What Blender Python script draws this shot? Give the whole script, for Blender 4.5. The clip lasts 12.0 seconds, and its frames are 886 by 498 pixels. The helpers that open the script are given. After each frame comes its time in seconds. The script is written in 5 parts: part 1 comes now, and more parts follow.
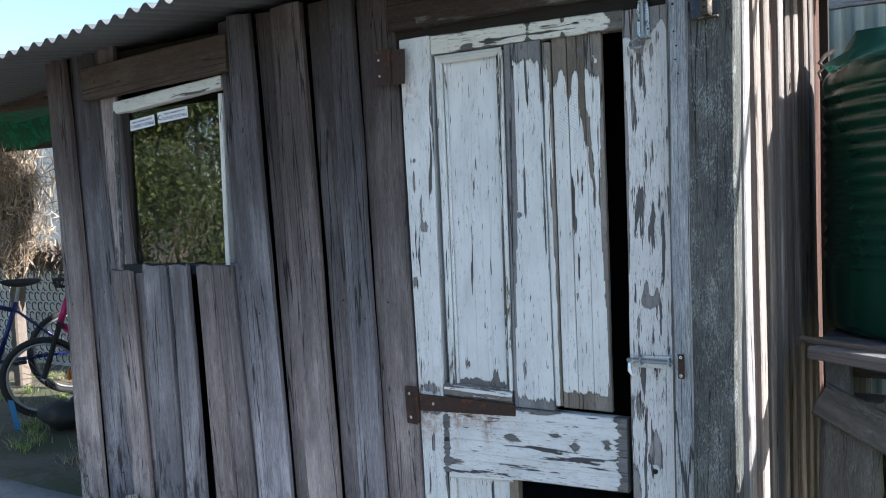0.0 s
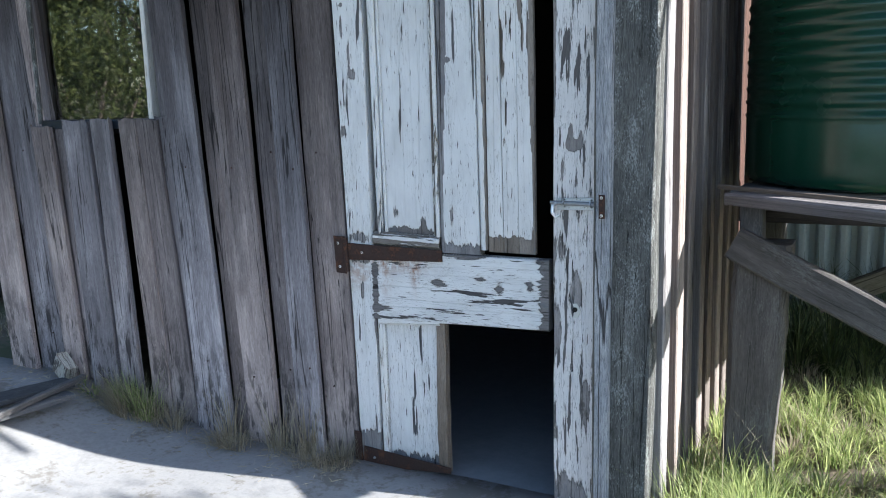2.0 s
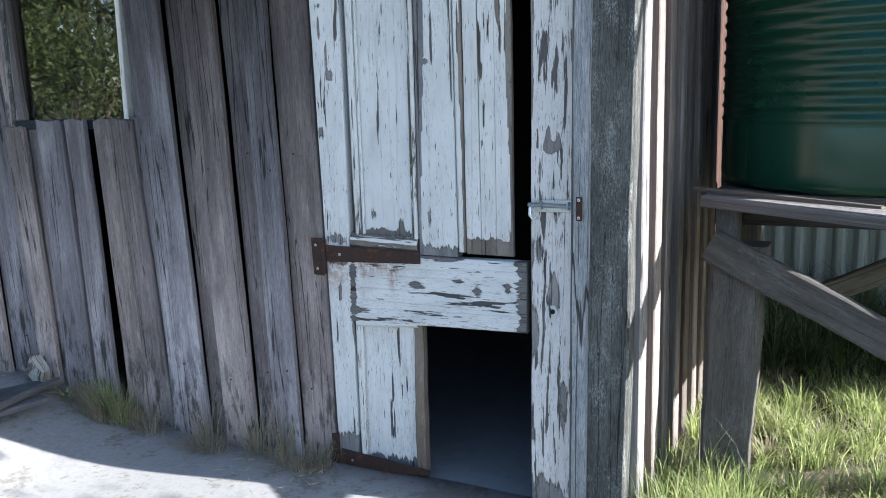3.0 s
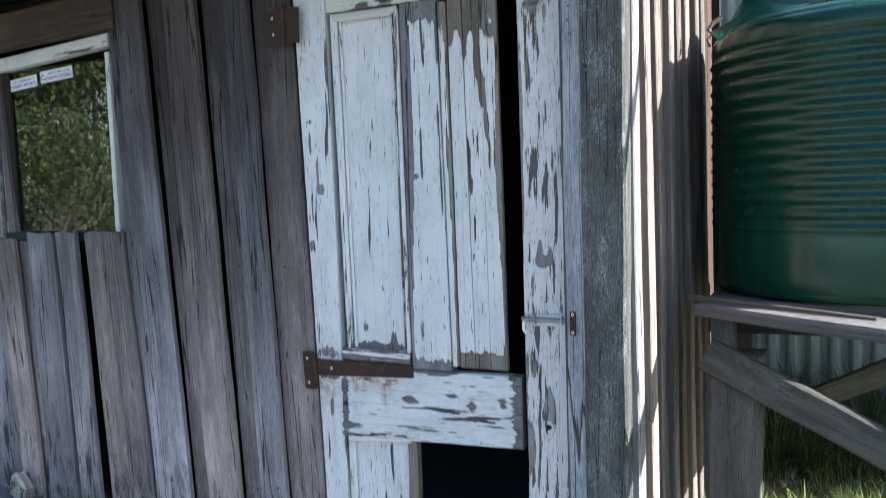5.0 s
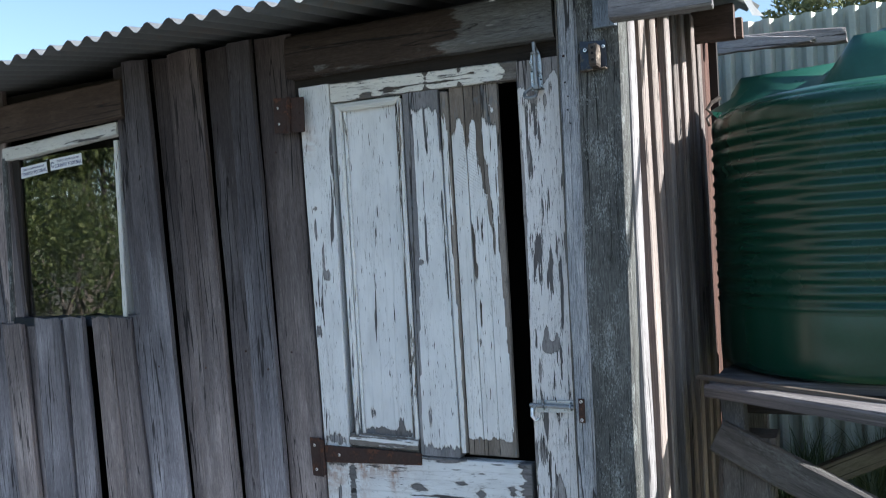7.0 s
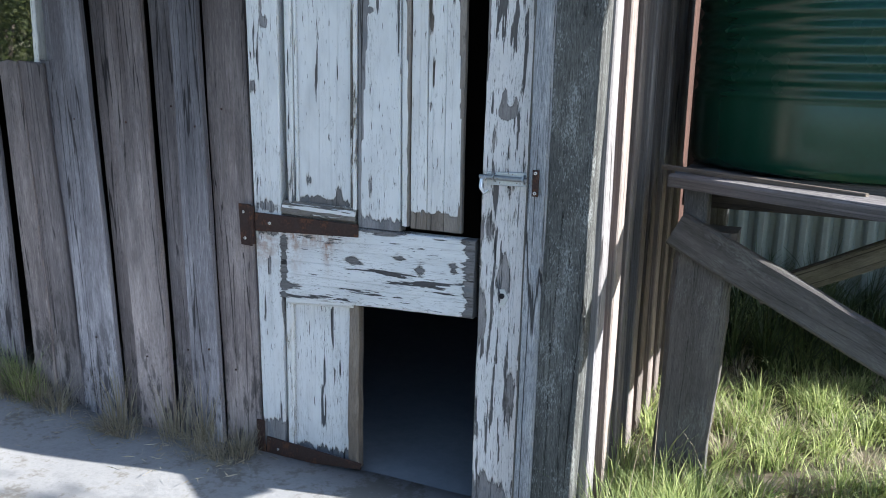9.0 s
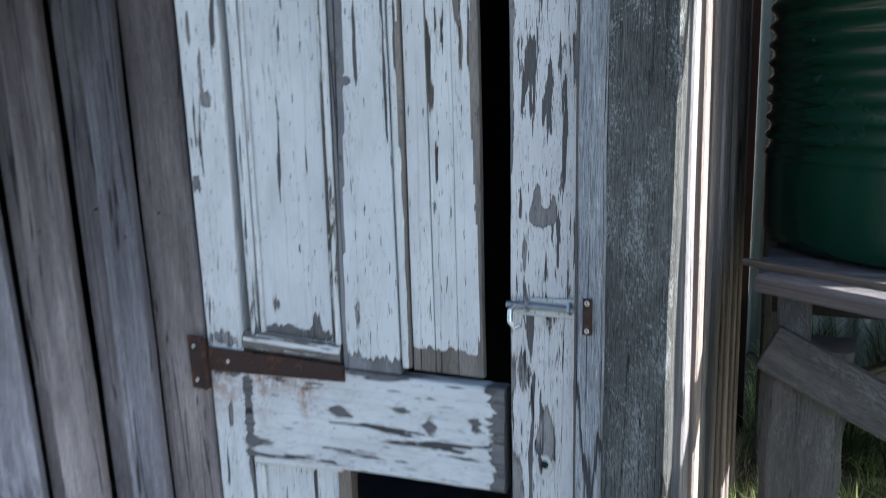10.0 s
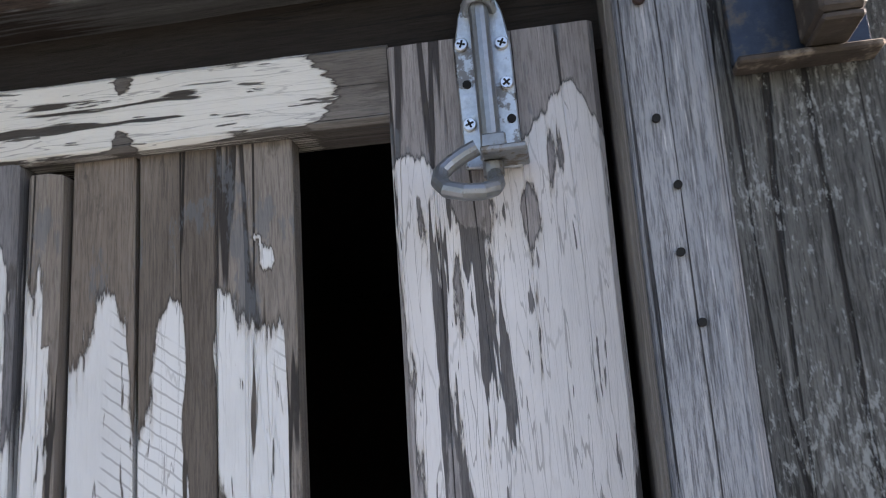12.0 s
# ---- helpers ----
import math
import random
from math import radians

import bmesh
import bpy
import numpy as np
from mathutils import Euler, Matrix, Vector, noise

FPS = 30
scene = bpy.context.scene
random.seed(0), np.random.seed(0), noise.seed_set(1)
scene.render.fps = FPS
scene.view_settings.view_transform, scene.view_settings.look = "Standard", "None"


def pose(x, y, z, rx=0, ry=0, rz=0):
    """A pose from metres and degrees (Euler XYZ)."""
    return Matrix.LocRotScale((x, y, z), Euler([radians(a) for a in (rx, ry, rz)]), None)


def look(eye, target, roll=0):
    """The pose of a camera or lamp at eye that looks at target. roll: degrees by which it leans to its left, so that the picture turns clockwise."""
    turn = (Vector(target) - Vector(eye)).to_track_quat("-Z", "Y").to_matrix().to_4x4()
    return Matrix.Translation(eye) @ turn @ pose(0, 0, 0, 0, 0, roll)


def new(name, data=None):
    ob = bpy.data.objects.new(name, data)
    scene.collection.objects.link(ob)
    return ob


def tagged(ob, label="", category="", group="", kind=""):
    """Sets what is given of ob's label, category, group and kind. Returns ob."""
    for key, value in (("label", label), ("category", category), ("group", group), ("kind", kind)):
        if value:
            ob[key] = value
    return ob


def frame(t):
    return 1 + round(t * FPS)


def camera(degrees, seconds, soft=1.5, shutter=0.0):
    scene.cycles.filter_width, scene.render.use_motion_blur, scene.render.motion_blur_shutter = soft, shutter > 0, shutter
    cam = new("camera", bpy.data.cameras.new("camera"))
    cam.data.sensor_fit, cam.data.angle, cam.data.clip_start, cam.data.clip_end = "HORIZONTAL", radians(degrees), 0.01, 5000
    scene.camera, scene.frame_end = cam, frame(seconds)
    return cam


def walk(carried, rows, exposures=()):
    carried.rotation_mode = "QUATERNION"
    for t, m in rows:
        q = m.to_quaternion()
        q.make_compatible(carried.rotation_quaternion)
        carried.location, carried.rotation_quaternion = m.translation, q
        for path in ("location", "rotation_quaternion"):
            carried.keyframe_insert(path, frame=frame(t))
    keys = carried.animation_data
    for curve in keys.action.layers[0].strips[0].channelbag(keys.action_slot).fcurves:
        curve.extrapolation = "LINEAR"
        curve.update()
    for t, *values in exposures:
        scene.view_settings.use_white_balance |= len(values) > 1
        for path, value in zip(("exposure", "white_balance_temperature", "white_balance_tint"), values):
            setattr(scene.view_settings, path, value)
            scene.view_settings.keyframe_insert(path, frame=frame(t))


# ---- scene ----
cam = camera(55.6, 12.0, soft=1.0, shutter=0.25)
PATH = [
    (0, (1.465, -2.141, 1.266), (0.411, -0.444, 1.172), -2.0),
    (0.5, (1.44, -2.157, 1.187), (0.417, -0.445, 1.035), -1.4),
    (1, (1.487, -2.134, 1.172), (0.539, -0.394, 0.902), -1.5),
    (1.5, (1.516, -2.121, 1.166), (0.613, -0.364, 0.852), -1.7),
    (2, (1.508, -2.141, 1.133), (0.581, -0.404, 0.783), -1.5),
    (2.5, (1.514, -2.137, 1.134), (0.621, -0.382, 0.783), -1.5),
    (4.5, (1.505, -2.118, 1.156), (0.621, -0.349, 0.862), -0.7),
    (5, (1.503, -2.107, 1.221), (0.626, -0.316, 1.065), -2.0),
    (5.5, (1.499, -2.099, 1.322), (0.617, -0.305, 1.376), -3.1),
    (6, (1.501, -2.106, 1.332), (0.611, -0.319, 1.441), -3.6),
    (6.5, (1.505, -2.107, 1.328), (0.611, -0.318, 1.386), -3.5),
    (7, (1.508, -2.108, 1.307), (0.621, -0.316, 1.282), -3.0),
    (7.5, (1.488, -2.121, 1.224), (0.607, -0.331, 1.089), -1.6),
    (9.3, (1.423, -1.799, 1.099), (0.619, -0.02, 0.666), 2.2),
    (9.5, (1.386, -1.713, 1.111), (0.54, 0.05, 0.693), 2.1),
    (10, (1.187, -1.362, 1.222), (0.388, 0.431, 0.851), -1.3),
    (10.2, (1.104, -1.196, 1.259), (0.357, 0.647, 1.048), -1.8),
    (10.5, (0.992, -0.994, 1.377), (0.386, 0.91, 1.462), -2.9),
    (10.8, (0.914, -0.809, 1.469), (0.322, 1.069, 1.824), -4.8),
    (11, (0.858, -0.727, 1.493), (0.278, 1.151, 1.862), -4.7),
    (11.5, (0.791, -0.556, 1.536), (0.561, 1.391, 1.931), -8.6),
    (12, (0.802, -0.448, 1.531), (0.515, 1.475, 2.002), -3.9),
]
EXPOSURES = ((0.0, 1.63, 6000, 8), (2.5, 1.74, 6000, 9), (4.5, 1.8, 6000, 8), (5.2, 1.75, 6000, 8), (6.0, 1.6, 6050, 7), (6.5, 1.5, 6050, 7), (7.0, 1.45, 5950, 8), (7.5, 1.55, 6000, 9), (9.5, 1.65, 6000, 9), (10.5, 1.72, 5950, 9), (11.2, 1.78, 6050, 11), (11.5, 1.8, 6150, 13), (12.0, 1.97, 6600, 20))
walk(cam, [(t, look(eye, target, roll)) for t, eye, target, roll in PATH], EXPOSURES)

# ---- sky, sun ----
SUN_AZ, SUN_EL = 11.0, 27.0            # degrees: from +x towards +y, above the horizon
world = bpy.data.worlds.new("world")
scene.world = world
world.use_nodes = True
sky = world.node_tree.nodes.new("ShaderNodeTexSky")
sky.sky_type, sky.sun_disc = "NISHITA", False
sky.sun_elevation, sky.sun_rotation = radians(SUN_EL), radians(90 - SUN_AZ)
sky.air_density, sky.dust_density, sky.ozone_density = 1.0, 1.0, 1.0
backing = world.node_tree.nodes["Background"]
backing.inputs["Strength"].default_value = 0.09
world.node_tree.links.new(sky.outputs[0], backing.inputs["Color"])
lamp = bpy.data.lights.new("sun", "SUN")
lamp.energy, lamp.angle, lamp.color = 5.0, radians(0.5), (1.0, 0.94, 0.85)
az, el = radians(SUN_AZ), radians(SUN_EL)
new("sun", lamp).matrix_world = look((math.cos(az) * math.cos(el) * 20, math.sin(az) * math.cos(el) * 20, math.sin(el) * 20), (0, 0, 0))

# ---- material tools ----


def wire(nt, sock, v):
    if isinstance(v, bpy.types.NodeSocket):
        nt.links.new(v, sock)
    else:
        sock.default_value = v


def material(name, rough=0.7, metal=0.0, color=(0.5, 0.5, 0.5)):
    m = bpy.data.materials.new(name)
    m.use_nodes = True
    b = m.node_tree.nodes["Principled BSDF"]
    b.inputs["Roughness"].default_value, b.inputs["Metallic"].default_value = rough, metal
    b.inputs["Base Color"].default_value = (*color, 1)
    return m, m.node_tree, b


def maths(nt, op, a, b=0.0, c=0.0):
    n = nt.nodes.new("ShaderNodeMath")
    n.operation = op
    wire(nt, n.inputs[0], a), wire(nt, n.inputs[1], b), wire(nt, n.inputs[2], c)
    return n.outputs[0]


def noisy(nt, vec, scale=1.0, detail=4.0, rough=0.55, twist=0.0):
    n = nt.nodes.new("ShaderNodeTexNoise")
    wire(nt, n.inputs["Vector"], vec)
    n.inputs["Scale"].default_value, n.inputs["Detail"].default_value = scale, detail
    n.inputs["Roughness"].default_value, n.inputs["Distortion"].default_value = rough, twist
    return n.outputs[0]


def cells(nt, vec, scale, off, wobble=0.35):
    """Distance to the nearest joint of long cells, whose joints waver."""
    at = stretch(nt, vec, scale, off)
    n = nt.nodes.new("ShaderNodeTexNoise")
    wire(nt, n.inputs["Vector"], at)
    n.inputs["Scale"].default_value, n.inputs["Detail"].default_value = 2.2, 3
    add = nt.nodes.new("ShaderNodeVectorMath")
    add.operation = "MULTIPLY_ADD"
    wire(nt, add.inputs[0], n.outputs["Color"]), wire(nt, add.inputs[2], at)
    add.inputs[1].default_value = (wobble, wobble, 0)
    v = nt.nodes.new("ShaderNodeTexVoronoi")
    v.feature, v.voronoi_dimensions = "DISTANCE_TO_EDGE", "2D"
    wire(nt, v.inputs["Vector"], add.outputs[0])
    v.inputs["Scale"].default_value = 1.0
    return v.outputs["Distance"]


def stretch(nt, vec, scale, off=(0, 0, 0)):
    n = nt.nodes.new("ShaderNodeMapping")
    wire(nt, n.inputs["Vector"], vec)
    n.inputs["Scale"].default_value, n.inputs["Location"].default_value = scale, off
    return n.outputs[0]


def ramp(nt, fac, stops):
    n = nt.nodes.new("ShaderNodeValToRGB")
    wire(nt, n.inputs[0], fac)
    e = n.color_ramp.elements
    while len(e) < len(stops):
        e.new(0.5)
    for k, (p, c) in zip(e, stops):
        k.position, k.color = p, (*c, 1)
    return n.outputs[0]


def step(nt, v, lo, hi, a=0.0, b=1.0):
    n = nt.nodes.new("ShaderNodeMapRange")
    n.interpolation_type = "SMOOTHSTEP"
    wire(nt, n.inputs[0], v), wire(nt, n.inputs[1], lo), wire(nt, n.inputs[2], hi)
    n.inputs[3].default_value, n.inputs[4].default_value = a, b
    return n.outputs[0]


def blend(nt, fac, a, b, kind="MIX"):
    n = nt.nodes.new("ShaderNodeMix")
    n.data_type, n.blend_type = "RGBA", kind
    wire(nt, n.inputs[0], fac)
    wire(nt, n.inputs[6], (*a, 1) if isinstance(a, tuple) else a)
    wire(nt, n.inputs[7], (*b, 1) if isinstance(b, tuple) else b)
    return n.outputs[2]


def relief(nt, bsdf, height, strength=0.5, dist=0.004):
    n = nt.nodes.new("ShaderNodeBump")
    n.inputs["Strength"].default_value, n.inputs["Distance"].default_value = strength, dist
    wire(nt, n.inputs["Height"], height)
    nt.links.new(n.outputs[0], bsdf.inputs["Normal"])


def plank_coords(nt):
    """Metres across and along a plank, shifted from piece to piece; the piece's random value."""
    uv = nt.nodes.new("ShaderNodeUVMap")
    sep = nt.nodes.new("ShaderNodeSeparateXYZ")
    nt.links.new(uv.outputs[0], sep.inputs[0])
    info = nt.nodes.new("ShaderNodeObjectInfo")
    r = info.outputs["Random"]
    com = nt.nodes.new("ShaderNodeCombineXYZ")
    wire(nt, com.inputs[0], maths(nt, "MULTIPLY_ADD", r, 3.7, sep.outputs[0]))
    wire(nt, com.inputs[1], sep.outputs[1])
    wire(nt, com.inputs[2], maths(nt, "MULTIPLY", r, 0.9))
    return com.outputs[0], sep.outputs[1], r


def wood_nodes(nt, vec, r, dark, mid, light, crack=0.012, fuzz=0.5):
    """Colour and height of weathered timber."""
    grain = noisy(nt, stretch(nt, vec, (30, 1.3, 9)), 1.0, 5, 0.6, 0.8)
    mids = noisy(nt, stretch(nt, vec, (150, 8, 9)), 1.0, 6, 0.74, 0.0)
    fine = noisy(nt, stretch(nt, vec, (820, 40, 9)), 1.0, 4, 0.8)
    blotch = noisy(nt, stretch(nt, vec, (10, 2.2, 9)), 1.0, 5, 0.62)
    both = maths(nt, "MULTIPLY_ADD", grain, 0.5, maths(nt, "MULTIPLY", mids, 0.5))
    col = ramp(nt, both, [(0.27, dark), (0.47, mid), (0.70, light)])
    tone = ramp(nt, blotch, [(0.28, tuple(0.68 * v for v in mid)), (0.5, mid), (0.74, tuple(min(1.0, 1.25 * v) for v in light))])
    col = blend(nt, 0.55, col, tone)
    col = blend(nt, fuzz, col, ramp(nt, fine, [(0.40, (0.28, 0.28, 0.29)), (0.54, (1.10, 1.10, 1.10))]), "MULTIPLY")
    fib = noisy(nt, stretch(nt, vec, (420, 14, 9), (6, 3, 0)), 1.0, 4, 0.65)
    col = blend(nt, step(nt, fib, 0.41, 0.36, 0.0, 0.6 * fuzz), col, tuple(0.35 * v for v in dark))
    col = blend(nt, step(nt, fib, 0.60, 0.68, 0.0, 0.6 * fuzz), col, tuple(min(1.0, 1.5 * v) for v in light))
    cool = step(nt, maths(nt, "FRACT", maths(nt, "MULTIPLY", r, 7.3)), 0.2, 0.8)
    col = blend(nt, maths(nt, "MULTIPLY", cool, 0.55), col, blend(nt, 1.0, col, (0.90, 0.98, 1.12), "MULTIPLY"))
    col = blend(nt, maths(nt, "MULTIPLY", maths(nt, "SUBTRACT", 1.0, cool), 0.6), col, blend(nt, 1.0, col, (1.10, 0.985, 0.925), "MULTIPLY"))
    line = cells(nt, vec, (34, 0.9, 1), (3, 1, 0), 0.5)
    gate = noisy(nt, stretch(nt, vec, (11, 1.2, 9), (7, 0, 0)), 1.0, 3)
    width = maths(nt, "MULTIPLY", step(nt, gate, 0.42, 0.66), crack * 4.0)
    split = step(nt, line, maths(nt, "MULTIPLY", width, 0.5), width, 1.0, 0.0)
    col = blend(nt, maths(nt, "MULTIPLY", split, 0.85), col, (0.012, 0.011, 0.012))
    bright = maths(nt, "MULTIPLY_ADD", r, 0.75, 0.85)
    hsv = nt.nodes.new("ShaderNodeHueSaturation")
    wire(nt, hsv.inputs["Value"], bright), wire(nt, hsv.inputs["Color"], col)
    height = maths(nt, "SUBTRACT", maths(nt, "MULTIPLY_ADD", fine, 0.5, maths(nt, "MULTIPLY", both, 1.2)), maths(nt, "MULTIPLY", split, 1.8))
    return hsv.outputs[0], height


def wood(name, dark, mid, light, rough=0.85, crack=0.012, foot=None, head=None, span=(0.2, 1.5), bump=0.6, lichen=0.0, fuzz=0.5):
    """Bare timber; foot and head tint the piece along its length."""
    m, nt, b = material(name, rough)
    vec, along, r = plank_coords(nt)
    col, height = wood_nodes(nt, vec, r, dark, mid, light, crack, fuzz)
    if lichen:
        specks = noisy(nt, stretch(nt, vec, (420, 130, 9), (8, 1, 0)), 1.0, 5, 0.75)
        patch = noisy(nt, stretch(nt, vec, (18, 9, 9), (4, 6, 0)), 1.0, 4, 0.6)
        mask = step(nt, maths(nt, "MULTIPLY_ADD", patch, 0.55, maths(nt, "MULTIPLY", specks, 0.9)), 0.76, 0.86, 0.0, lichen)
        col = blend(nt, mask, col, (0.33, 0.35, 0.35))
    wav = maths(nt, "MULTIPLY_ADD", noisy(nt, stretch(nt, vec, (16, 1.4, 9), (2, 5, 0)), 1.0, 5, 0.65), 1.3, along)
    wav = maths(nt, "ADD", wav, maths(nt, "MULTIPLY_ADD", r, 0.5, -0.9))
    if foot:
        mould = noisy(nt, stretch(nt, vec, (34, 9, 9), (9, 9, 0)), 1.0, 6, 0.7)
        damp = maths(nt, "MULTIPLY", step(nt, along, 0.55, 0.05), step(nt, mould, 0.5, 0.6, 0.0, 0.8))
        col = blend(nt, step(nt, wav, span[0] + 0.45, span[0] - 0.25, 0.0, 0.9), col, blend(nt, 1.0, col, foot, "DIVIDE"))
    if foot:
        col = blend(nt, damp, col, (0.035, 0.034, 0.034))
    # head: browner unbleached timber, with the eave's shade mixed into the tint
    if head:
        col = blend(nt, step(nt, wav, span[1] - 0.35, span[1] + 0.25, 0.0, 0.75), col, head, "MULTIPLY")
    nt.links.new(col, b.inputs["Base Color"])
    b.inputs["Specular IOR Level"].default_value = 0.3
    relief(nt, b, height, bump, 0.0035)
    return m


def peeling(name, cover=0.5, coarse=1.0, tint=(0.755, 0.765, 0.775), under=((0.06, 0.06, 0.064), (0.155, 0.155, 0.16), (0.27, 0.27, 0.275)), gaps=1.0, crackle=0.54, dash=(78, 3.6), hatch=0.0):
    """Old white paint that flakes off grey timber; the mesh's "bare" values add to the loss."""
    m, nt, b = material(name, 0.6)
    vec, along, r = plank_coords(nt)
    col, height = wood_nodes(nt, vec, r, *under, fuzz=0.42)
    primer = noisy(nt, stretch(nt, vec, (30, 9, 9), (2, 7, 0)), 1.0, 6, 0.7)
    col = blend(nt, step(nt, primer, 0.57, 0.61, 0.0, 0.55), col, (0.15, 0.165, 0.185))
    col = blend(nt, step(nt, primer, 0.42, 0.36, 0.0, 0.6), col, (0.075, 0.068, 0.060))
    at = nt.nodes.new("ShaderNodeAttribute")
    at.attribute_name = "bare"
    flake = noisy(nt, stretch(nt, vec, (24 * coarse, 3.0 * coarse, 9)), 1.0, 8, 0.66, 0.3)
    chip = noisy(nt, stretch(nt, vec, (130, 17, 9)), 1.0, 5, 0.65)
    keep = maths(nt, "MULTIPLY_ADD", chip, 0.35, maths(nt, "MULTIPLY", flake, 0.8))
    keep = maths(nt, "SUBTRACT", keep, at.outputs["Fac"])
    paint = step(nt, keep, cover - 0.012, cover + 0.012)
    gate = noisy(nt, stretch(nt, vec, (15, 2.2, 9), (9, 0, 0)), 1.0, 4, 0.6)
    open_ = step(nt, gate, crackle - 0.06, crackle + 0.14, 0.0, 0.10 * gaps)
    sliver = noisy(nt, stretch(nt, vec, (dash[0] * 0.62, dash[1] * 0.85, 9), (1, 4, 0)), 1.0, 4, 0.55)
    edge_at = maths(nt, "ADD", open_, 0.312)
    gap = step(nt, sliver, edge_at, maths(nt, "ADD", edge_at, 0.014), 1.0, 0.0)
    tick = noisy(nt, stretch(nt, vec, (230, 21, 9), (6, 1, 0)), 1.0, 3, 0.5)
    gap = maths(nt, "MAXIMUM", gap, step(nt, tick, 0.262 + 0.055 * gaps, 0.285 + 0.055 * gaps, 0.9, 0.0))
    hair = maths(nt, "ABSOLUTE", maths(nt, "SUBTRACT", noisy(nt, stretch(nt, vec, (140, 9, 9), (4, 2, 0)), 1.0, 2, 0.5), 0.5))
    hairs = maths(nt, "MULTIPLY", step(nt, hair, 0.004, 0.012, 0.6, 0.0), step(nt, gate, crackle - 0.08, crackle + 0.02))
    paint = maths(nt, "MULTIPLY", paint, maths(nt, "SUBTRACT", 1.0, gap))
    craze = step(nt, cells(nt, vec, (150, 11, 1), (5, 2, 0), 0.3), 0.008, 0.03, 0.3, 0.0)
    hairs = maths(nt, "MAXIMUM", hairs, maths(nt, "MULTIPLY", craze, step(nt, noisy(nt, stretch(nt, vec, (20, 4, 9), (3, 7, 0)), 1.0, 3, 0.6), crackle - 0.06, crackle + 0.06)))
    grime = noisy(nt, stretch(nt, vec, (14, 5, 9), (5, 5, 0)), 1.0, 6, 0.65)
    white = ramp(nt, grime, [(0.25, tuple(0.80 * v for v in tint)), (0.55, tint)])
    if hatch:
        sep = nt.nodes.new("ShaderNodeSeparateXYZ")
        nt.links.new(vec, sep.inputs[0])
        bend = maths(nt, "MULTIPLY_ADD", noisy(nt, stretch(nt, vec, (60, 25, 9)), 1.0, 3), 0.006, sep.outputs[1])
        run = maths(nt, "FRACT", maths(nt, "MULTIPLY", maths(nt, "MULTIPLY_ADD", sep.outputs[0], 0.7, bend), 1 / 0.0085))
        zone = maths(nt, "MULTIPLY", step(nt, noisy(nt, stretch(nt, vec, (18, 5, 9), (1, 9, 0)), 1.0, 2), 0.44, 0.50, 0.0, hatch), step(nt, along, 0.70, 0.78))
        hairs = maths(nt, "MAXIMUM", hairs, maths(nt, "MULTIPLY", zone, step(nt, maths(nt, "ABSOLUTE", maths(nt, "SUBTRACT", run, 0.5)), 0.05, 0.11, 0.8, 0.0)))
    white = blend(nt, hairs, white, (0.20, 0.19, 0.185))
    rs = nt.nodes.new("ShaderNodeAttribute")
    rs.attribute_name = "rust"
    runs = maths(nt, "MULTIPLY", rs.outputs["Fac"], step(nt, noisy(nt, stretch(nt, vec, (35, 60, 9), (2, 2, 0)), 1.0, 4, 0.6), 0.3, 0.65))
    white = blend(nt, runs, white, (0.30, 0.15, 0.085))
    edge = step(nt, keep, cover + 0.005, cover + 0.05, 0.35, 0.0)
    white = blend(nt, edge, white, (0.42, 0.36, 0.29))
    # thin shadow of the paint's edge, drawn as a dark line in the wood colour
    rim = maths(nt, "MULTIPLY", step(nt, keep, cover - 0.045, cover - 0.008), 0.6)
    col = blend(nt, rim, col, tuple(0.5 * v for v in under[0]))
    nt.links.new(blend(nt, paint, col, white), b.inputs["Base Color"])
    nt.links.new(step(nt, paint, 0, 1, 0.85, 0.5), b.inputs["Roughness"])
    b.inputs["Specular IOR Level"].default_value = 0.3
    relief(nt, b, maths(nt, "MULTIPLY_ADD", paint, 1.4, maths(nt, "MULTIPLY", height, 0.55)), 0.7, 0.003)
    return m


def plain(name, color, rough=0.6, metal=0.0, scale=30.0, amount=0.35, bump=0.2, dirt=None, dirt_at=(0.55, 0.7), big=4.0):
    """A surface with fine grain and larger stains, in the object's own metres."""
    m, nt, b = material(name, rough, metal)
    co = nt.nodes.new("ShaderNodeTexCoord").outputs["Object"]
    fine, wide = noisy(nt, co, scale, 6, 0.65), noisy(nt, co, big, 5, 0.6)
    lo = tuple(v * (1 - amount) for v in color)
    hi = tuple(min(1.0, v * (1 + amount)) for v in color)
    col = blend(nt, 0.5, ramp(nt, fine, [(0.3, lo), (0.7, hi)]), ramp(nt, wide, [(0.3, lo), (0.7, hi)]))
    if dirt:
        col = blend(nt, step(nt, maths(nt, "MULTIPLY_ADD", fine, 0.4, maths(nt, "MULTIPLY", wide, 0.7)), dirt_at[0], dirt_at[1]), col, dirt)
    nt.links.new(col, b.inputs["Base Color"])
    nt.links.new(step(nt, wide, 0.3, 0.7, rough * 0.8, min(1.0, rough * 1.2)), b.inputs["Roughness"])
    relief(nt, b, fine, bump, 0.003)
    return m


